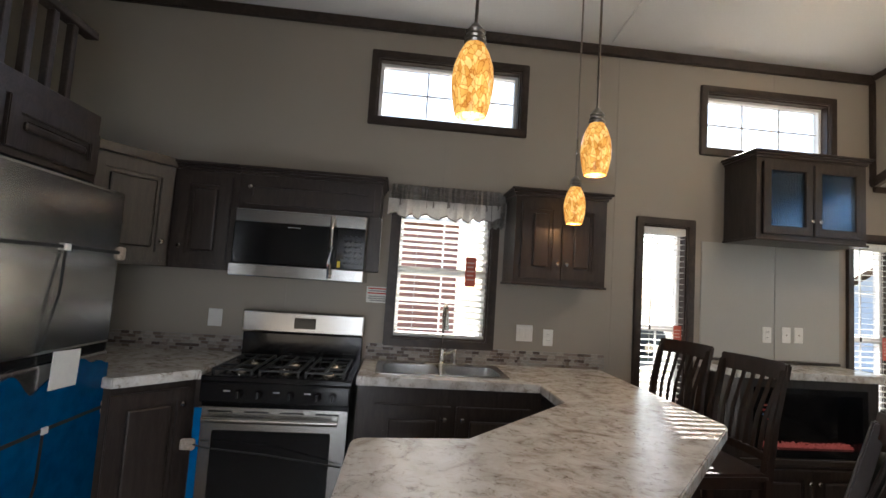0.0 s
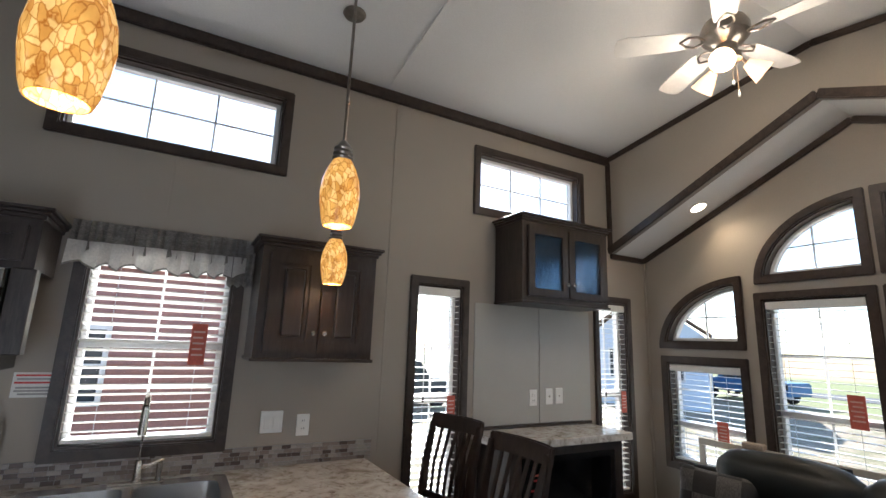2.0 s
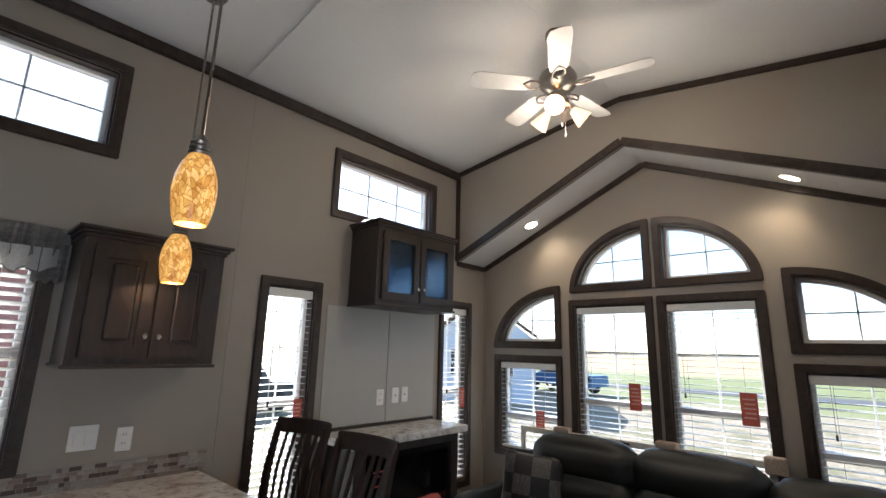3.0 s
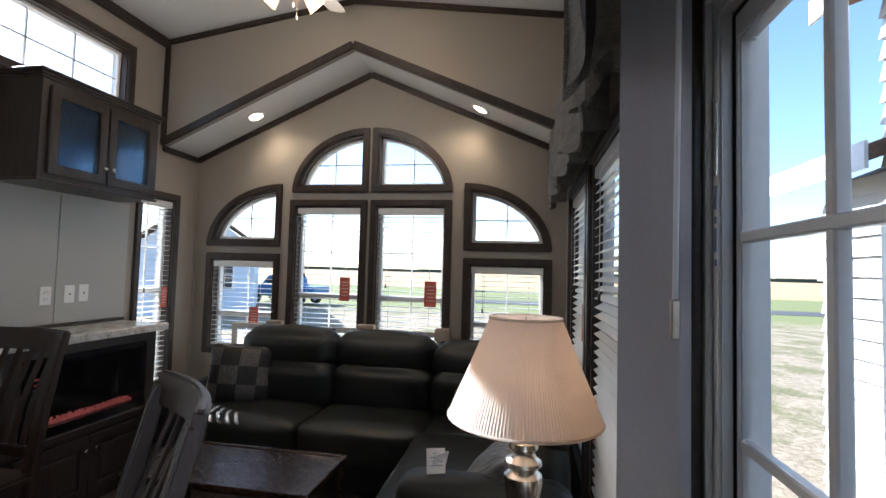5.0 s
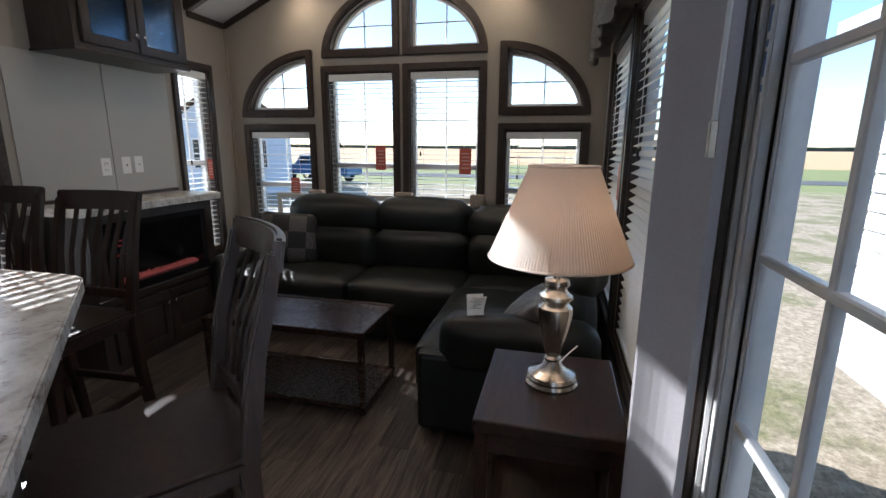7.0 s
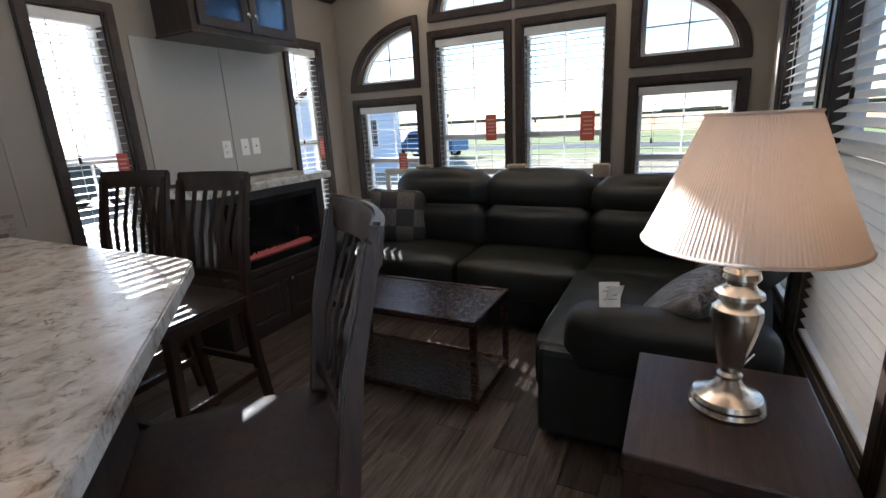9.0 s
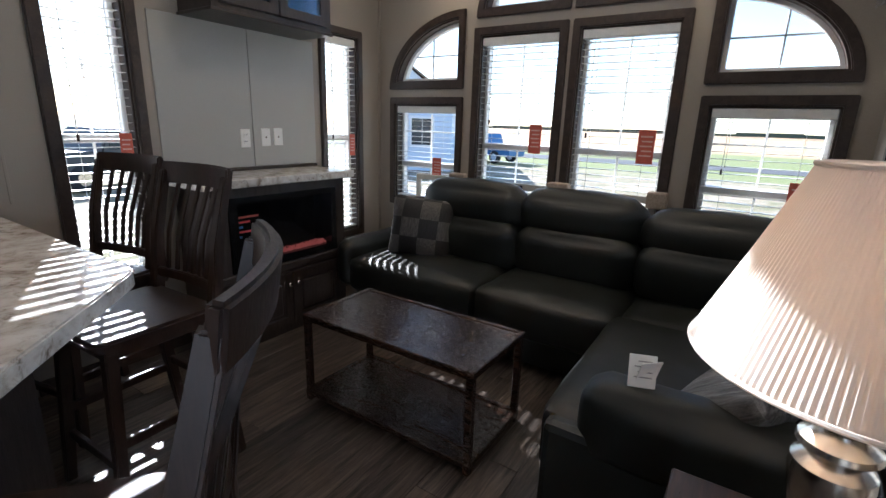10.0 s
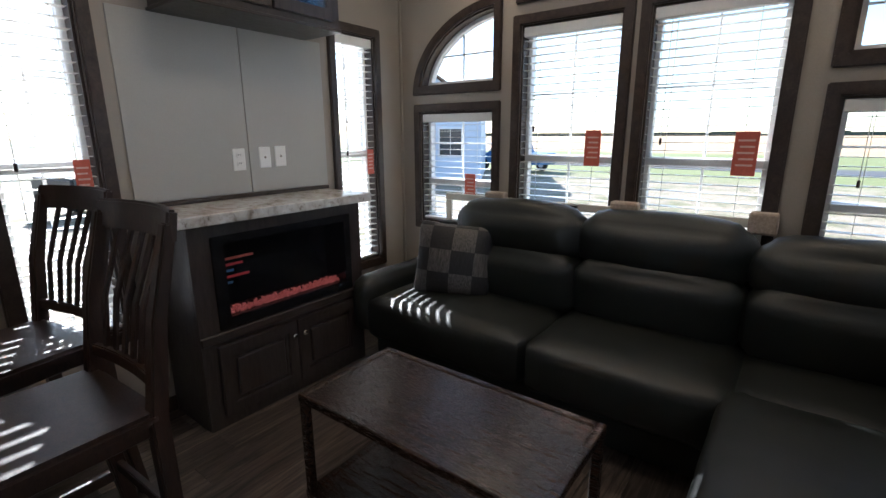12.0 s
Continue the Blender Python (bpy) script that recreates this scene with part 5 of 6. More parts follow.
# ---- fireplace ----
def fireplace():
    x0, x1, y0 = 2.34, 3.40, 2.82
    w, d = x1 - x0, NY - y0 - 0.004
    f = thing("fireplace_cabinet", "dark electric fireplace cabinet with double doors", "fireplace", pose(x0, y0, 0))
    part("body", plate(rect(0.03, w - 0.03, 0, 1.0), [rect(0.13, w - 0.12, 0.50, 0.935)], 0.02, 0.04, 'y', 0.002), CAB, f)
    part("case", boxes((0.03, 0.05, 0.04, d, 0, 1.0), (w - 0.05, w - 0.03, 0.04, d, 0, 1.0), (0.05, w - 0.05, 0.24, d, 0, 1.0)), CAB, f)
    fr = part("firebox_frame", plate(rect(0.125, w - 0.115, 0.495, 0.94), [rect(0.185, w - 0.165, 0.545, 0.90)], 0.010, 0.045, 'y', 0.004), BLACK, f, "black firebox surround")
    part("screen", B(0.18, w - 0.16, 0.10, 0.11, 0.54, 0.905), SCREEN, fr, "dark glass screen")
    part("firebox", boxes((0.15, 0.185, 0.045, 0.2, 0.54, 0.90), (w - 0.165, w - 0.13, 0.045, 0.2, 0.54, 0.90), (0.185, w - 0.165, 0.045, 0.2, 0.52, 0.545), (0.185, w - 0.165, 0.045, 0.2, 0.90, 0.92)), BLACK, fr)
    rnd = random.Random(8)
    bm = bmesh.new()
    for i in range(700):
        u, vv, s = rnd.uniform(0.20, w - 0.18), rnd.uniform(0.052, 0.095), rnd.uniform(0.0025, 0.006)
        box(bm, -s, s, -s, s, -s, s, m=pose(u, vv, 0.547 + rnd.uniform(0, 0.026) * (vv - 0.04) / 0.06, rnd.uniform(0, 90), rnd.uniform(0, 90), rnd.uniform(0, 90)))
    e = part("ember_bed", bm, EMBER, fr, "glowing reddish crystal bed")
    e["kind"] = "stuff"
    for k in range(5):
        part("print_line", B(0.215, 0.215 + (0.16, 0.10, 0.05, 0.13, 0.04)[k], 0.0975, 0.0995, 0.80 - k * 0.030, 0.812 - k * 0.030), (TAG, REDINK, BLUEPAINT, REDINK, BLUEPAINT)[k], fr)
    part("shelf_rail", boxes((0.03, w - 0.03, 0.004, 0.022, 0.44, 0.485, 0.004)), CABX, f)
    raised_door(0.43, 0.36, f, 0.10, 0.02, 0.06, 0, (0.40, 0.28))
    raised_door(0.43, 0.36, f, 0.535, 0.02, 0.06, 0, (0.03, 0.28))
    solid("mantel_shelf", B(x0 - 0.035, x1 + 0.03, y0 - 0.03, NY - 0.004, 1.0, 1.05, 0.006), LAMINATE, "pale stone-look laminate mantel shelf", "shelf")


fireplace()


# ---- bar stools ----
def stool(m, first=None):
    if first is not None:
        return copy_thing(first, m)
    s = thing("bar_stool", "dark wooden bar stool with a curved slatted back", "bar stool", m, "stools round the peninsula")
    # x to the right, y toward the back, seat in front of it
    seat = plate(rounded(rect(-0.22, 0.22, -0.24, 0.20), [0.05] * 4), [], 0.648, 0.685, 'z', 0.012)
    bmesh.ops.triangulate(seat, faces=seat.faces[:])
    part("seat", seat, STOOL, s, "dished wooden seat", True)
    part("seat_frame", boxes((-0.19, 0.19, -0.20, 0.17, 0.605, 0.648, 0.004)), STOOL, s)
    for a, b in ((-1, -1), (1, -1)):
        part("leg", beam([(a * 0.17, -0.18, 0.63), (a * 0.205, -0.225, 0.0)], [0.042, 0.034], [0.042, 0.034], (0, 1, 0), 0.004), STOOL, s)
    for a in (-1, 1):
        part("back_post", beam([(a * 0.20, 0.235, 0.0), (a * 0.192, 0.185, 0.40), (a * 0.194, 0.18, 0.65), (a * 0.198, 0.215, 0.92), (a * 0.199, 0.275, 1.165)], [0.034, 0.04, 0.042, 0.038, 0.032], [0.036, 0.044, 0.046, 0.04, 0.032], (0, 1, 0), 0.005), STOOL, s)
    arc = lambda u, z: 0.045 * (1 - (u / 0.225) ** 2)
    top = [(u, 0.272 + arc(u, 0), 1.155) for u in [-0.216 + 0.432 * k / 12 for k in range(13)]]
    part("crest_rail", beam(top, 0.026, 0.088, (0, 0.15, 1), 0.007), STOOL, s, "broad curved crest rail", True)
    low = [(u, 0.185 + 0.5 * arc(u, 0), 0.75) for u in [-0.19 + 0.38 * k / 8 for k in range(9)]]
    part("lower_rail", beam(low, 0.022, 0.04, (0, 0, 1), 0.004), STOOL, s, "", True)
    for k in range(6):
        u = -0.135 + 0.054 * k
        part("back_slat", beam([(u * 0.95, 0.188 + 0.5 * arc(u, 0), 0.76), (u, 0.205 + 0.75 * arc(u, 0), 0.92), (u * 1.08, 0.268 + arc(u, 0), 1.115)], 0.024, 0.009, (0, 1, 0), 0.002), STOOL, s)
    for z, a, b in ((0.20, (-0.19, -0.20), (0.19, -0.20)), (0.30, (-0.195, -0.20), (-0.20, 0.20)), (0.30, (0.195, -0.20), (0.20, 0.20)), (0.34, (-0.19, 0.195), (0.19, 0.195))):
        part("stretcher", beam([(*a, z), (*b, z)], 0.02, 0.034, (0, 0, 1), 0.003), STOOL, s)
    return s


st = stool(pose(1.70, 2.235, 0, 0, 0, -87))
stool(pose(1.752, 2.848, 0, 0, 0, -78), st)
stool(pose(1.143, 1.19, 0, 0, 0, -131), st)


# ---- coffee table ----
def coffee_table():
    x0, x1, y0, y1, h = 2.37, 2.85, 1.165, 2.13, 0.47
    t = thing("coffee_table", "dark oak coffee table with a lower shelf", "coffee table", pose(x0, y0, 0))
    w, d = x1 - x0, y1 - y0
    part("tabletop", B(0.028, w - 0.028, 0.028, d - 0.028, h - 0.026, h - 0.006), TABLEW, t, "dark grained oak top")
    for b in ((0, w, 0, 0.03), (0, w, d - 0.03, d), (0, 0.03, 0.03, d - 0.03), (w - 0.03, w, 0.03, d - 0.03)):
        part("top_frame", B(*b, h - 0.035, h, 0.004), TABLEW, t)
        part("shelf_frame", B(*b, 0.03, 0.06, 0.004), TABLEW, t)
    part("shelf", B(0.028, w - 0.028, 0.028, d - 0.028, 0.038, 0.054), TABLEW, t, "dark grained oak shelf")
    for u in (0.0, w - 0.036):
        for v2 in (0.0, d - 0.036):
            part("leg", B(u + 0.002, u + 0.034, v2 + 0.002, v2 + 0.034, 0, h - 0.004, 0.004), TABLEW, t)


coffee_table()


# ---- sectional sofa ----
def cushion(w, d, h, r=0.05, puff=0.02, seed=0):
    """A padded block, w by d by h, with swollen faces and soft edges, standing on z = 0."""
    bm = bmesh.new()
    bmesh.ops.create_cube(bm, size=1.0)
    bmesh.ops.subdivide_edges(bm, edges=bm.edges[:], cuts=11, use_grid_fill=True)
    for v in bm.verts:
        p = Vector((v.co.x * w, v.co.y * d, v.co.z * h))
        q = Vector([max(-(s / 2 - r), min(s / 2 - r, c)) for s, c in zip((w, d, h), p)])
        n = p - q
        if n.length > 1e-6:
            p = q + n.normalized() * r
        f = [max(0, 1 - (2 * c) ** 2) for c in v.co]
        p += Vector((2 * v.co.x * f[1] * f[2], 2 * v.co.y * f[0] * f[2], 2 * v.co.z * f[0] * f[1])) * puff
        p += Vector((1, 1, 1)) * 0.006 * noise.noise((p.x * 5 + seed, p.y * 5, p.z * 5))
        v.co = p + Vector((0, 0, h / 2))
    return bm


def sofa():
    # back row along the gable, then a return along the front wall
    s = thing("sectional_sofa", "dark grey-green leather sectional sofa", "sofa", pose(3.36, 1.7, 0))

    def cu(name, w, d, h, x, y, z, tilt=(0, 0, 0), r=0.05, puff=0.02, lab=""):
        bm = cushion(w, d, h, r, puff, x * 7 + y)
        bmesh.ops.transform(bm, matrix=pose(x - 3.36, y - 1.7, z, *tilt), verts=bm.verts[:])
        return part(name, bm, LEATHER, s, lab, True)
    bx, fx = 4.06, 3.30
    part("plinth", boxes((fx - 3.36 + 0.06, bx - 3.36, 0.85 - 1.7, 2.72 - 1.7, 0.02, 0.26, 0.01), (2.33 - 3.36, bx - 3.36, 0.03 - 1.7, 0.848 - 1.7, 0.02, 0.26, 0.01)), LEATHER, s)
    for y0, y1 in ((1.70, 2.72), (0.86, 1.69)):
        cu("seat_cushion", 0.80, y1 - y0, 0.26, (fx + bx) / 2 - 0.02, (y0 + y1) / 2, 0.20, r=0.06, puff=0.022)
    for y0, y1 in ((1.655, 2.42), (0.90, 1.645)):
        cu("back_cushion", 0.23, y1 - y0, 0.34, 3.86, (y0 + y1) / 2, 0.42, (0, -8, 0), 0.08, 0.03)
        cu("headrest", 0.25, y1 - y0 + 0.02, 0.30, 3.90, (y0 + y1) / 2, 0.69, (0, -5, 0), 0.11, 0.03, "padded upper back roll")
    cu("backrest", 0.10, 1.90, 0.72, 4.02, 1.78, 0.10, r=0.04, puff=0.0)
    cu("armrest", 0.80, 0.16, 0.34, 3.66, 2.76, 0.22, (0, 0, 0), 0.07, 0.015)
    # return
    cu("seat_cushion", 1.07, 0.84, 0.26, 2.875, 0.475, 0.20, r=0.06, puff=0.02)
    cu("corner_cushion", 0.80, 0.80, 0.26, 3.70, 0.47, 0.195, r=0.06, puff=0.01)
    cu("back_cushion", 0.24, 0.74, 0.34, 3.84, 0.50, 0.42, (0, -8, 0), 0.08, 0.03)
    cu("headrest", 0.26, 0.76, 0.27, 3.88, 0.50, 0.68, (0, -5, 0), 0.11, 0.03, "padded upper back roll")
    for x0, x1 in ((2.50, 3.08), (3.09, 3.68)):
        cu("back_cushion", x1 - x0, 0.20, 0.34, (x0 + x1) / 2, 0.115, 0.42, (-8, 0, 0), 0.08, 0.03)
        cu("headrest", x1 - x0, 0.20, 0.22, (x0 + x1) / 2, 0.09, 0.68, (-5, 0, 0), 0.10, 0.03, "padded upper back roll")
    cu("armrest", 0.20, 0.72, 0.28, 2.385, 0.385, 0.34, r=0.075, puff=0.015)
    part("arm_panel", boxes((2.295 - 3.36, 2.41 - 3.36, 0.03 - 1.7, 0.86 - 1.7, 0.03, 0.44, 0.03)), LEATHER, s)


sofa()


def throw_pillow(name, label, m, w, h, t, seed, mat):
    bm = cushion(w, t, h, 0.045, 0.0, seed)
    for v in bm.verts:
        u, z = 2 * v.co.x / w, 2 * (v.co.z - h / 2) / h
        k = max(0.0, (1 - u * u)) * max(0.0, (1 - z * z))
        v.co.y *= 0.35 + 0.95 * k ** 0.5
        pinch = 1 + 0.09 * (abs(u) * abs(z)) ** 2 - 0.03 * (1 - abs(abs(u) - abs(z)))
        v.co.x *= pinch
        v.co.z = h / 2 + (v.co.z - h / 2) * pinch
    p = thing(name, label, "pillow", m)
    part("cover", bm, mat, p, "", True)
    return p


def plaid():
    m, nt, b = mat_new("plaid_cloth")
    v = coords(nt, (7.5, 7.5, 7.5))
    ch = node(nt, "ShaderNodeTexChecker", Scale=1.0)
    no = node(nt, "ShaderNodeTexNoise", Scale=9.0, Detail=6.0)
    nt.links.new(v, ch.inputs["Vector"])
    nt.links.new(coords(nt, (30, 30, 2)), no.inputs["Vector"])
    c = mix(nt, ch.outputs["Fac"], (0.014, 0.013, 0.014), (0.11, 0.10, 0.092))
    c2 = ramp(nt, no.outputs["Fac"], [(0.4, (0.35, 0.35, 0.35)), (0.6, (1, 1, 1))])
    nt.links.new(mix(nt, 1.0, c, c2, 'MULTIPLY'), b.inputs["Base Color"])
    b.inputs["Roughness"].default_value = 0.6
    bump(nt, b, no.outputs["Fac"], 0.4, 0.003)
    return m


PLAID = plaid()
STREAK = woody("streaked_cloth", (0.010, 0.010, 0.012), (0.36, 0.36, 0.36), 0.42, (20, 20, 1), 2.0)
throw_pillow("throw_pillow", "dark checked pillow leaning on the sofa back", pose(3.60, 2.34, 0.455, -14, 4, -68), 0.44, 0.42, 0.17, 2, PLAID)
throw_pillow("throw_pillow", "black pillow with silver streaks on the sofa", pose(2.70, 0.42, 0.46, -48, 8, 150), 0.46, 0.40, 0.17, 5, STREAK)
pk = thing("paper_tag", "folded white paper tag on the sofa arm", "tag", pose(2.365, 0.585, 0.628, 0, 0, 20))
part("sheet", B(-0.002, 0.002, -0.04, 0.04, 0.0, 0.10, 0.001, m=pose(0, 0, 0, 0, 16)), CARD, pk)
part("fold", B(-0.002, 0.002, -0.035, 0.035, 0.0, 0.09, 0.001, m=pose(0.028, -0.012, 0, 0, -18, 24)), CARD, pk)
for k in range(4):
    part("print_line", B(-0.0038, -0.0028, -0.028, 0.024 - 0.01 * (k % 2), 0.03 + k * 0.016, 0.034 + k * 0.016, m=pose(0, 0, 0, 0, 16)), GREYINK, pk)

# rail stored behind the sofa with packing blocks
rl = thing("stored_rail", "cream wooden frame standing behind the sofa", "frame", pose(4.13, 1.75, 0.64))
part("top_bar", boxes((-0.012, 0.012, -0.87, 1.0, 0.30, 0.345, 0.004)), CREAM, rl)
for u in (-0.87, 0.955):
    part("upright", boxes((-0.012, 0.012, u, u + 0.045, -0.64, 0.30, 0.004)), CREAM, rl)
for y, w in ((2.34, 0.14), (1.52, 0.15), (0.88, 0.12)):
    solid("foam_block", B(4.085, 4.155, y - w / 2, y + w / 2, 0.915, 1.02, 0.012), FOAM, "tan foam packing block on the frame", "packing block", group="packing blocks")
solid("camera_box", B(4.09, 4.117, 1.785, 1.865, 0.915, 0.975, 0.006), STRAP, "small black box on the frame", "box")


# ---- end table and lamp ----
def end_table():
    x0, x1, y0, y1, h = 1.555, 2.085, 0.005, 0.455, 0.60
    t = thing("end_table", "reddish-brown wooden end table beside the sofa", "end table", pose(x0, y0, 0))
    w, d = x1 - x0, y1 - y0
    part("tabletop", B(0, w, 0, d, h - 0.045, h, 0.006), ENDT, t)
    part("apron", boxes((0.03, w - 0.03, 0.02, 0.04, h - 0.11, h - 0.045), (0.03, w - 0.03, d - 0.04, d - 0.02, h - 0.11, h - 0.045), (0.012, 0.032, 0.045, d - 0.045, h - 0.11, h - 0.045), (w - 0.032, w - 0.012, 0.045, d - 0.045, h - 0.11, h - 0.045)), ENDT, t)
    part("shelf", B(0.035, w - 0.035, 0.03, d - 0.03, 0.12, 0.14), ENDT, t)
    for u in (0.006, w - 0.046):
        for v2 in (0.006, d - 0.046):
            part("leg", B(u, u + 0.04, v2, v2 + 0.04, 0, h - 0.03, 0.004), ENDT, t)


end_table()


def table_lamp():
    l = thing("table_lamp", "brushed nickel table lamp with a pleated shade", "table lamp", pose(1.845, 0.228, 0.60))
    prof = [(0.0, 0.0), (0.088, 0.0), (0.090, 0.012), (0.084, 0.022), (0.086, 0.030), (0.080, 0.042), (0.058, 0.052), (0.036, 0.068), (0.026, 0.088), (0.030, 0.098), (0.022, 0.106), (0.026, 0.115), (0.030, 0.13), (0.047, 0.20),
            (0.058, 0.26), (0.056, 0.28), (0.040, 0.295), (0.044, 0.30), (0.056, 0.312), (0.054, 0.322), (0.038, 0.334), (0.034, 0.345), (0.044, 0.36), (0.040, 0.375), (0.014, 0.38), (0.010, 0.43), (0.0, 0.43)]
    part("base", lathe(prof, 40), NICKEL, l, "turned nickel base", True)
    hs = [(0.228, 0.450), (0.226, 0.459), (0.170, 0.59), (0.111, 0.735), (0.107, 0.745)]
    sh = lathe(hs, 300, pleats=1, depth=0.0009)
    bmesh.ops.solidify(sh, geom=sh.faces[:], thickness=0.0012)
    s = part("shade", sh, SHADE, l, "pale pleated cloth shade")
    part("shade_rim", tube([(0.229 * math.cos(a), 0.229 * math.sin(a), 0.451) for a in [2 * math.pi * k / 48 for k in range(49)]], 0.004, 6), SHADE, s)
    part("shade_rim", tube([(0.109 * math.cos(a), 0.109 * math.sin(a), 0.744) for a in [2 * math.pi * k / 36 for k in range(37)]], 0.004, 6), SHADE, s)
    part("harp", tube([(0.045 * math.sin(a), 0, 0.58 - 0.15 * math.cos(a)) for a in [math.pi * k / 12 - 0.0 for k in range(13)]], 0.003, 6), NICKEL, l)
    part("spider", tube([(-0.109, 0, 0.738), (0.109, 0, 0.738)], 0.002, 6), NICKEL, s)
    part("bulb", lathe([(0.012, 0.43), (0.014, 0.46), (0.03, 0.50), (0.03, 0.53), (0.018, 0.555), (0.0, 0.56)], 18), BULB, l, "warm glowing bulb", True)
    ld = bpy.data.lights.new("table_lamp_light", 'POINT')
    ld.energy, ld.color, ld.shadow_soft_size = 0.3, (1.0, 0.84, 0.72), 0.05
    pt = new("table_lamp_light", ld)
    pt.location = (1.845, 0.228, 0.60 + 0.56)
    part("cord", tube([(0.09, -0.01, 0.006), (0.16, -0.03, 0.005), (0.24, -0.06, 0.005), (0.33, -0.10, 0.005)], 0.003, 6), WHITE, l, "white power cord")


table_lamp()


# ---- outdoors ----
solid("ground", plate(rect(-400, 900, -700, 700), [], GROUND - 0.3, GROUND, 'z'), LAND, "gravel yard running into grass and a dry field", "ground", "structure")
solid("road", B(34, 38.5, -600, 600, GROUND, GROUND + 0.02), ASPHALT, "grey country road", "road", "structure")
solid("backdrop_trees", boxes(*[(820, 860, -690 + 40 * k, -651 + 40 * k + 1, GROUND, GROUND + 5 + 4 * noise.noise((k * 0.7, 1, 3))) for k in range(34)]), FARTREE, "low dark line of far trees", "trees", "structure")


def lap_house(name, label, x0, x1, y0, y1, z0, z1, mat, openings, face, peak=0.0, lap=0.11, cat="house", rot=0.0):
    """A lap-sided house; the boards of one face ('-y', '+y' or '-x') are built one by one."""
    h = thing(name, label, cat, pose(x0, y0, z0, 0, 0, rot))
    w, d, ht = x1 - x0, y1 - y0, z1 - z0
    part("wall", boxes((0.02, w - 0.02, 0.02, d - 0.02, 0, ht)), mat, h)
    n = int(ht / lap)
    long = w if 'y' in face else d
    me = {}
    for i in range(n):
        z = i * lap
        bm = bmesh.new()
        box(bm, 0, long, -0.026, 0.02, 0, lap * 0.985)
        for v in bm.verts:
            if v.co.y < 0 and v.co.z > 0.02:
                v.co.y = 0.004
        if i == 0:
            me["b"] = mesh_of("board", bm, mat)
        else:
            bm.free()
        b = new("board", me["b"])
        b.parent = h
        if face == '-y':
            b.location = (0, 0, z)
        elif face == '+y':
            b.matrix_basis = pose(w, d, z, 0, 0, 180)
        else:
            b.matrix_basis = pose(0, d, z, 0, 0, -90)
    for u0, u1, v0, v1 in openings:
        m = {'-y': pose(u0, 0, v0), '+y': pose(w - u0, d, v0, 0, 0, 180), '-x': pose(0, d - u0, v0, 0, 0, -90)}[face]
        a, b2 = u1 - u0, v1 - v0
        wd = part("window", plate(rect(-0.08, a + 0.08, -0.08, b2 + 0.08), [rect(0, a, 0, b2)], -0.060, 0.01, 'y', 0.004), VINYL, h, "white window surround")
        wd.matrix_basis = m
        part("pane", B(0, a, -0.036, -0.030, 0, b2), DARKGLASS, wd)
        part("muntin", boxes((0, a, -0.046, -0.032, b2 / 2 - 0.02, b2 / 2 + 0.02), (a / 2 - 0.01, a / 2 + 0.01, -0.044, -0.032, 0, b2)), VINYL, wd)
    e = 0.25
    if peak:
        rp = [(-e, ht), (d / 2, ht + peak), (d + e, ht), (d + e, ht + 0.1), (d / 2, ht + peak + 0.12), (-e, ht + 0.1)]
        part("roof", plate(rp, [], -e, w + e, 'x'), SHINGLE, h, "brown shingle roof")
        part("fascia", boxes((-e, w + e, -e - 0.02, -e, ht - 0.04, ht + 0.12), (-e, w + e, d + e, d + e + 0.02, ht - 0.04, ht + 0.12)), VINYL, h)
        part("gable", plate([(0.02, ht), (d - 0.02, ht), (d / 2, ht + peak - 0.05)], [], 0.0, w, 'x'), mat, h)
    else:
        part("roof", boxes((-e, w + e, -e, d + e, ht, ht + 0.16, 0.01)), VINYL, h, "white roof edge")
    return h
lap_house("neighbour_home", "white lap-sided home next door", -4.4, 3.60, -6.9, -1.9, -0.2, 3.25, SIDING, [(0.12, 0.89, 0.64, 2.07), (2.6, 3.4, 0.64, 2.07), (5.2, 6.0, 0.64, 2.07)], '+y', 1.0, 0.132)
lap_house("neighbour_porch", "white lap-sided lower end of the home next door", 3.63, 4.23, -6.0, -1.92, -0.2, 2.17, SIDING, [], '+y', 0.9, 0.132)
lap_house("red_house", "brown-red lap-sided home beyond the kitchen window", -6.0, 1.4, 10.5, 15.5, GROUND, 2.9, REDSIDE, [(1.1, 1.9, 1.2, 2.4), (4.6, 5.4, 1.2, 2.4)], '-y', 1.1, 0.14)
lap_house("pale_house", "white gabled house across the yard, coloured blue for its shaded side", 20.0, 28.0, 12.5, 17.3, GROUND, 2.3, SHADESIDE, [(0.9, 1.8, 1.2, 2.4), (2.9, 3.9, 1.2, 2.4)], '-x', 1.9, 0.16, rot=30.0)


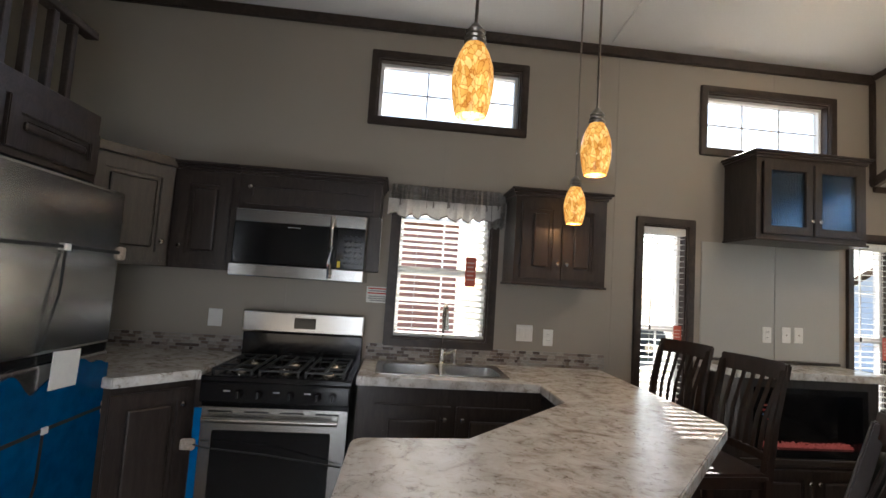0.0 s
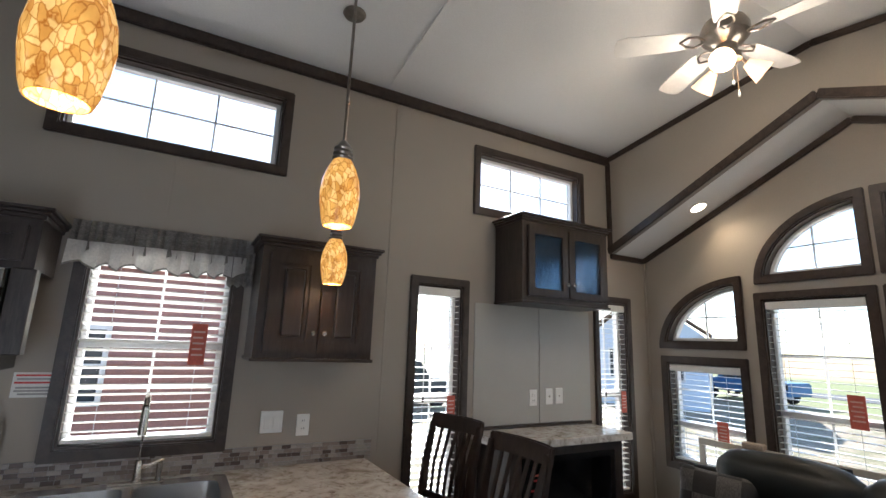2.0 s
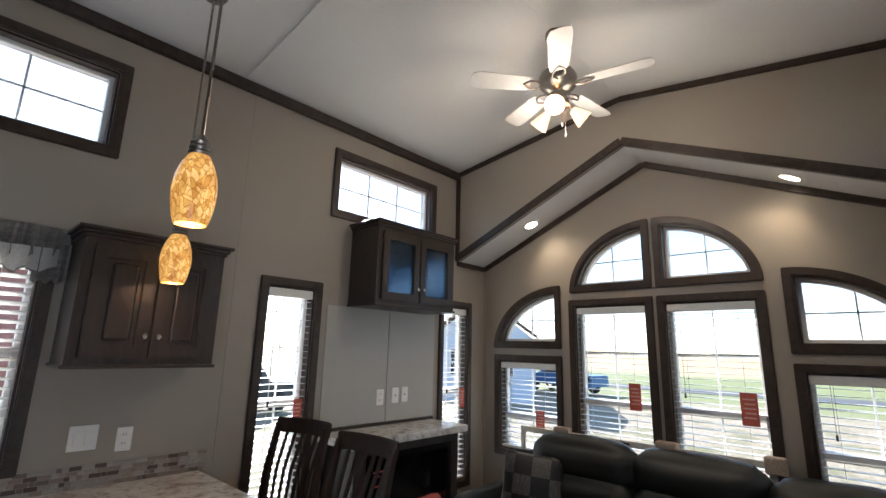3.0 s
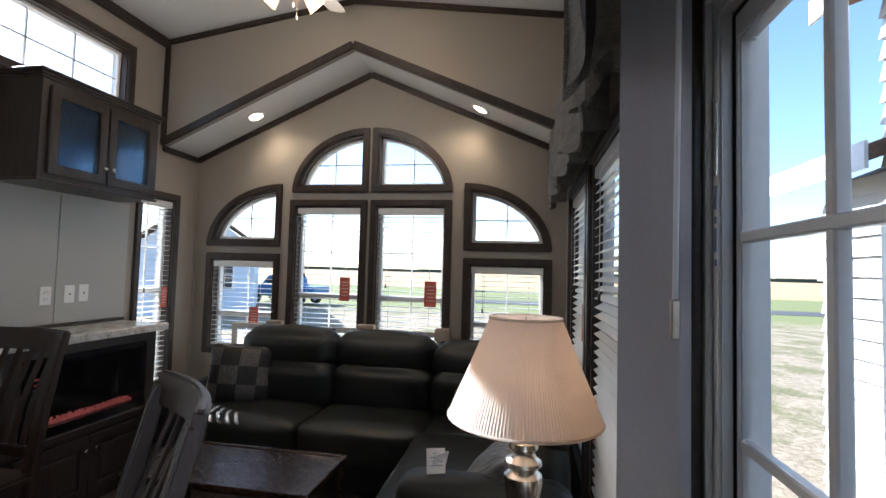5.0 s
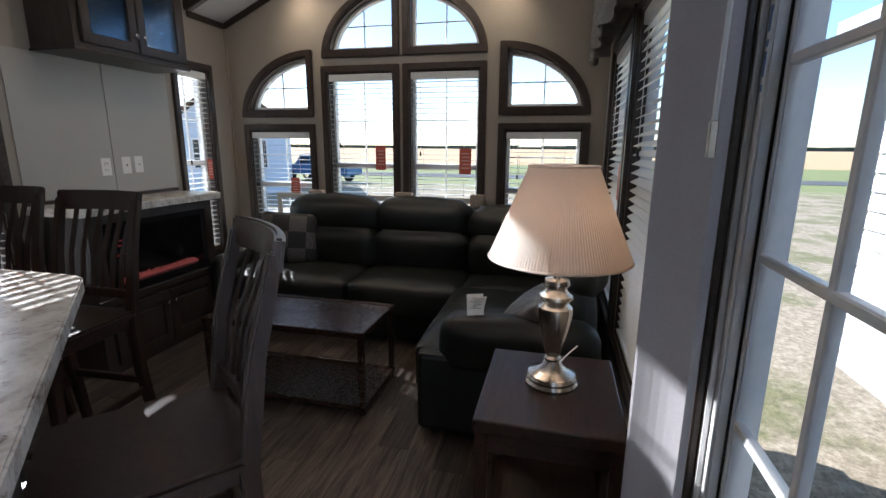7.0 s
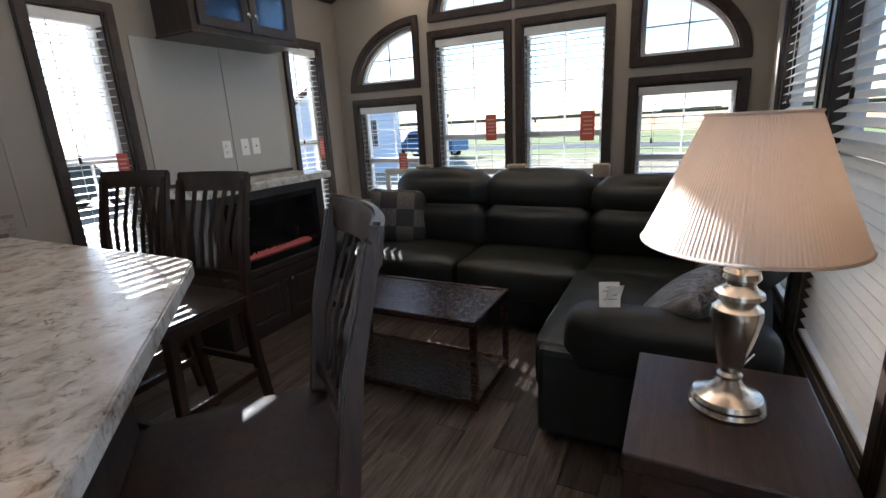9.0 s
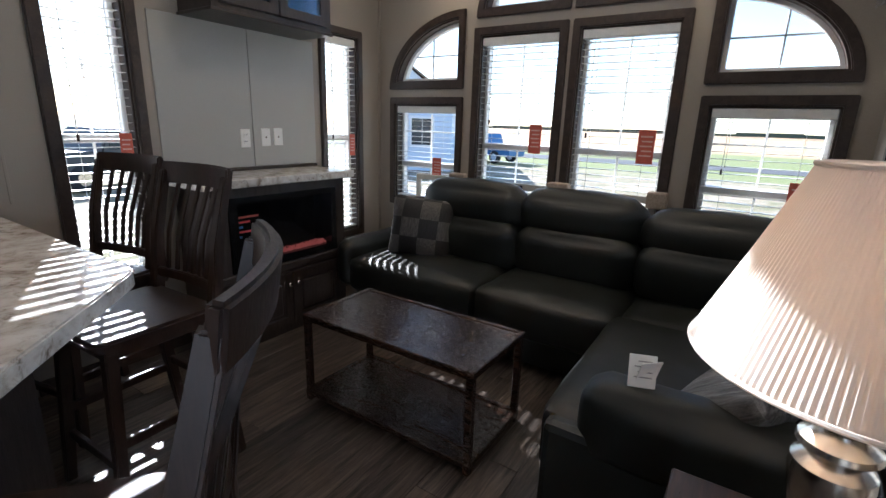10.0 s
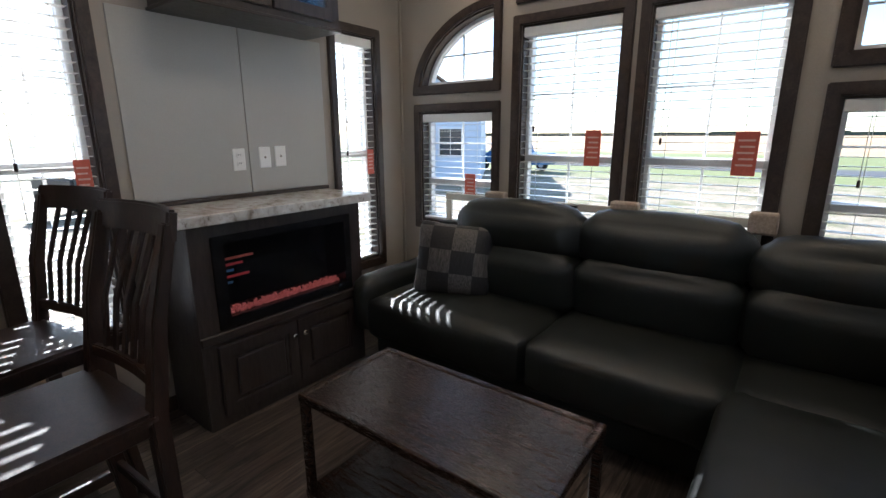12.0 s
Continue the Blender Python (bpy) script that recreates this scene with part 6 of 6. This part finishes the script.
def car(m, paint, label):
    c = thing("pickup_truck", label, "truck", m)
    body = [(-2.6, 0.45), (2.5, 0.45), (2.6, 0.75), (2.5, 1.02), (1.3, 1.08), (0.75, 1.70), (-0.75, 1.74), (-1.0, 1.12), (-2.6, 1.08)]
    part("body", plate(body, [], -0.88, 0.88, 'y', 0.06), paint, c, "", True)
    part("side_window", boxes((-0.75, 0.0, -0.90, -0.875, 1.15, 1.58), (0.08, 0.8, -0.90, -0.875, 1.15, 1.52), (-0.75, 0.0, 0.875, 0.90, 1.15, 1.58), (0.08, 0.8, 0.875, 0.90, 1.15, 1.52)), DARKGLASS, c)
    for x in (-1.6, 1.65):
        for y in (-0.82, 0.82):
            w = part("wheel", lathe([(0.0, -0.12), (0.30, -0.12), (0.38, -0.08), (0.38, 0.08), (0.30, 0.12), (0.0, 0.12)], 28, pose(x, y, 0.38, 90)), RUBBER, c, "", True)
            part("rim", lathe([(0.0, -0.13), (0.2, -0.13), (0.22, 0.0), (0.2, 0.13), (0.0, 0.13)], 20, pose(x, y, 0.38, 90)), CHROME, w)


car(pose(27.5, 14.9, GROUND, 0, 0, 80), BLUEPAINT, "blue pickup truck parked on the grass")
car(pose(7.6, 17.0, GROUND, 0, 0, 15), GREYPAINT, "dark pickup truck parked beyond the wall")
hw = thing("hitch_jack", "grey trailer jack under the white home", "trailer jack", pose(3.2, -2.85, GROUND))
part("post", tube([(0, 0, 0.10), (0, 0, 0.47)], 0.03), NICKEL, hw)
part("wheel", lathe([(0.0, -0.03), (0.09, -0.03), (0.10, 0.0), (0.09, 0.03), (0.0, 0.03)], 20, pose(0, 0, 0.10, 90)), RUBBER, hw)

# ---- tiles and planks last ----
splash(-0.09, 1.60, 21)
splash(-1.90, -0.905, 22)


def planks():
    """Long floor planks running along x, staggered, over the part of the room that shows."""
    fl = bpy.data.objects["floor"]
    rnd = random.Random(5)
    pw, pl = 0.15, 1.2
    meshes = {}
    rest = bmesh.new()
    y, row = SY - 0.25, 0
    while y < NY:
        x = WX - rnd.uniform(0, pl)
        y1 = min(y + pw - 0.0015, NY - 0.002)
        while x < GX:
            a, b = max(x, WX), min(x + pl - 0.0015, GX)
            if b - a > 0.02:
                if a > -1.3:
                    full = abs(b - a - pl + 0.0015) < 1e-6 and abs(y1 - y - pw + 0.0015) < 1e-6
                    key = "full" if full else (round(b - a, 3), round(y1 - y, 3))
                    if key not in meshes:
                        meshes[key] = mesh_of("plank", B(0, b - a, 0, y1 - y, -0.006, 0.0, 0.0008), PLANK)
                    p = new("plank", meshes[key])
                    p.parent = fl
                    p.location = (a, y, 0)
                else:
                    box(rest, a, b, y, y1, -0.006, 0.0)
            x += pl
        y += pw
        row += 1
    r = part("far_planks", rest, PLANK, fl)
    r["kind"] = "stuff"


planks()
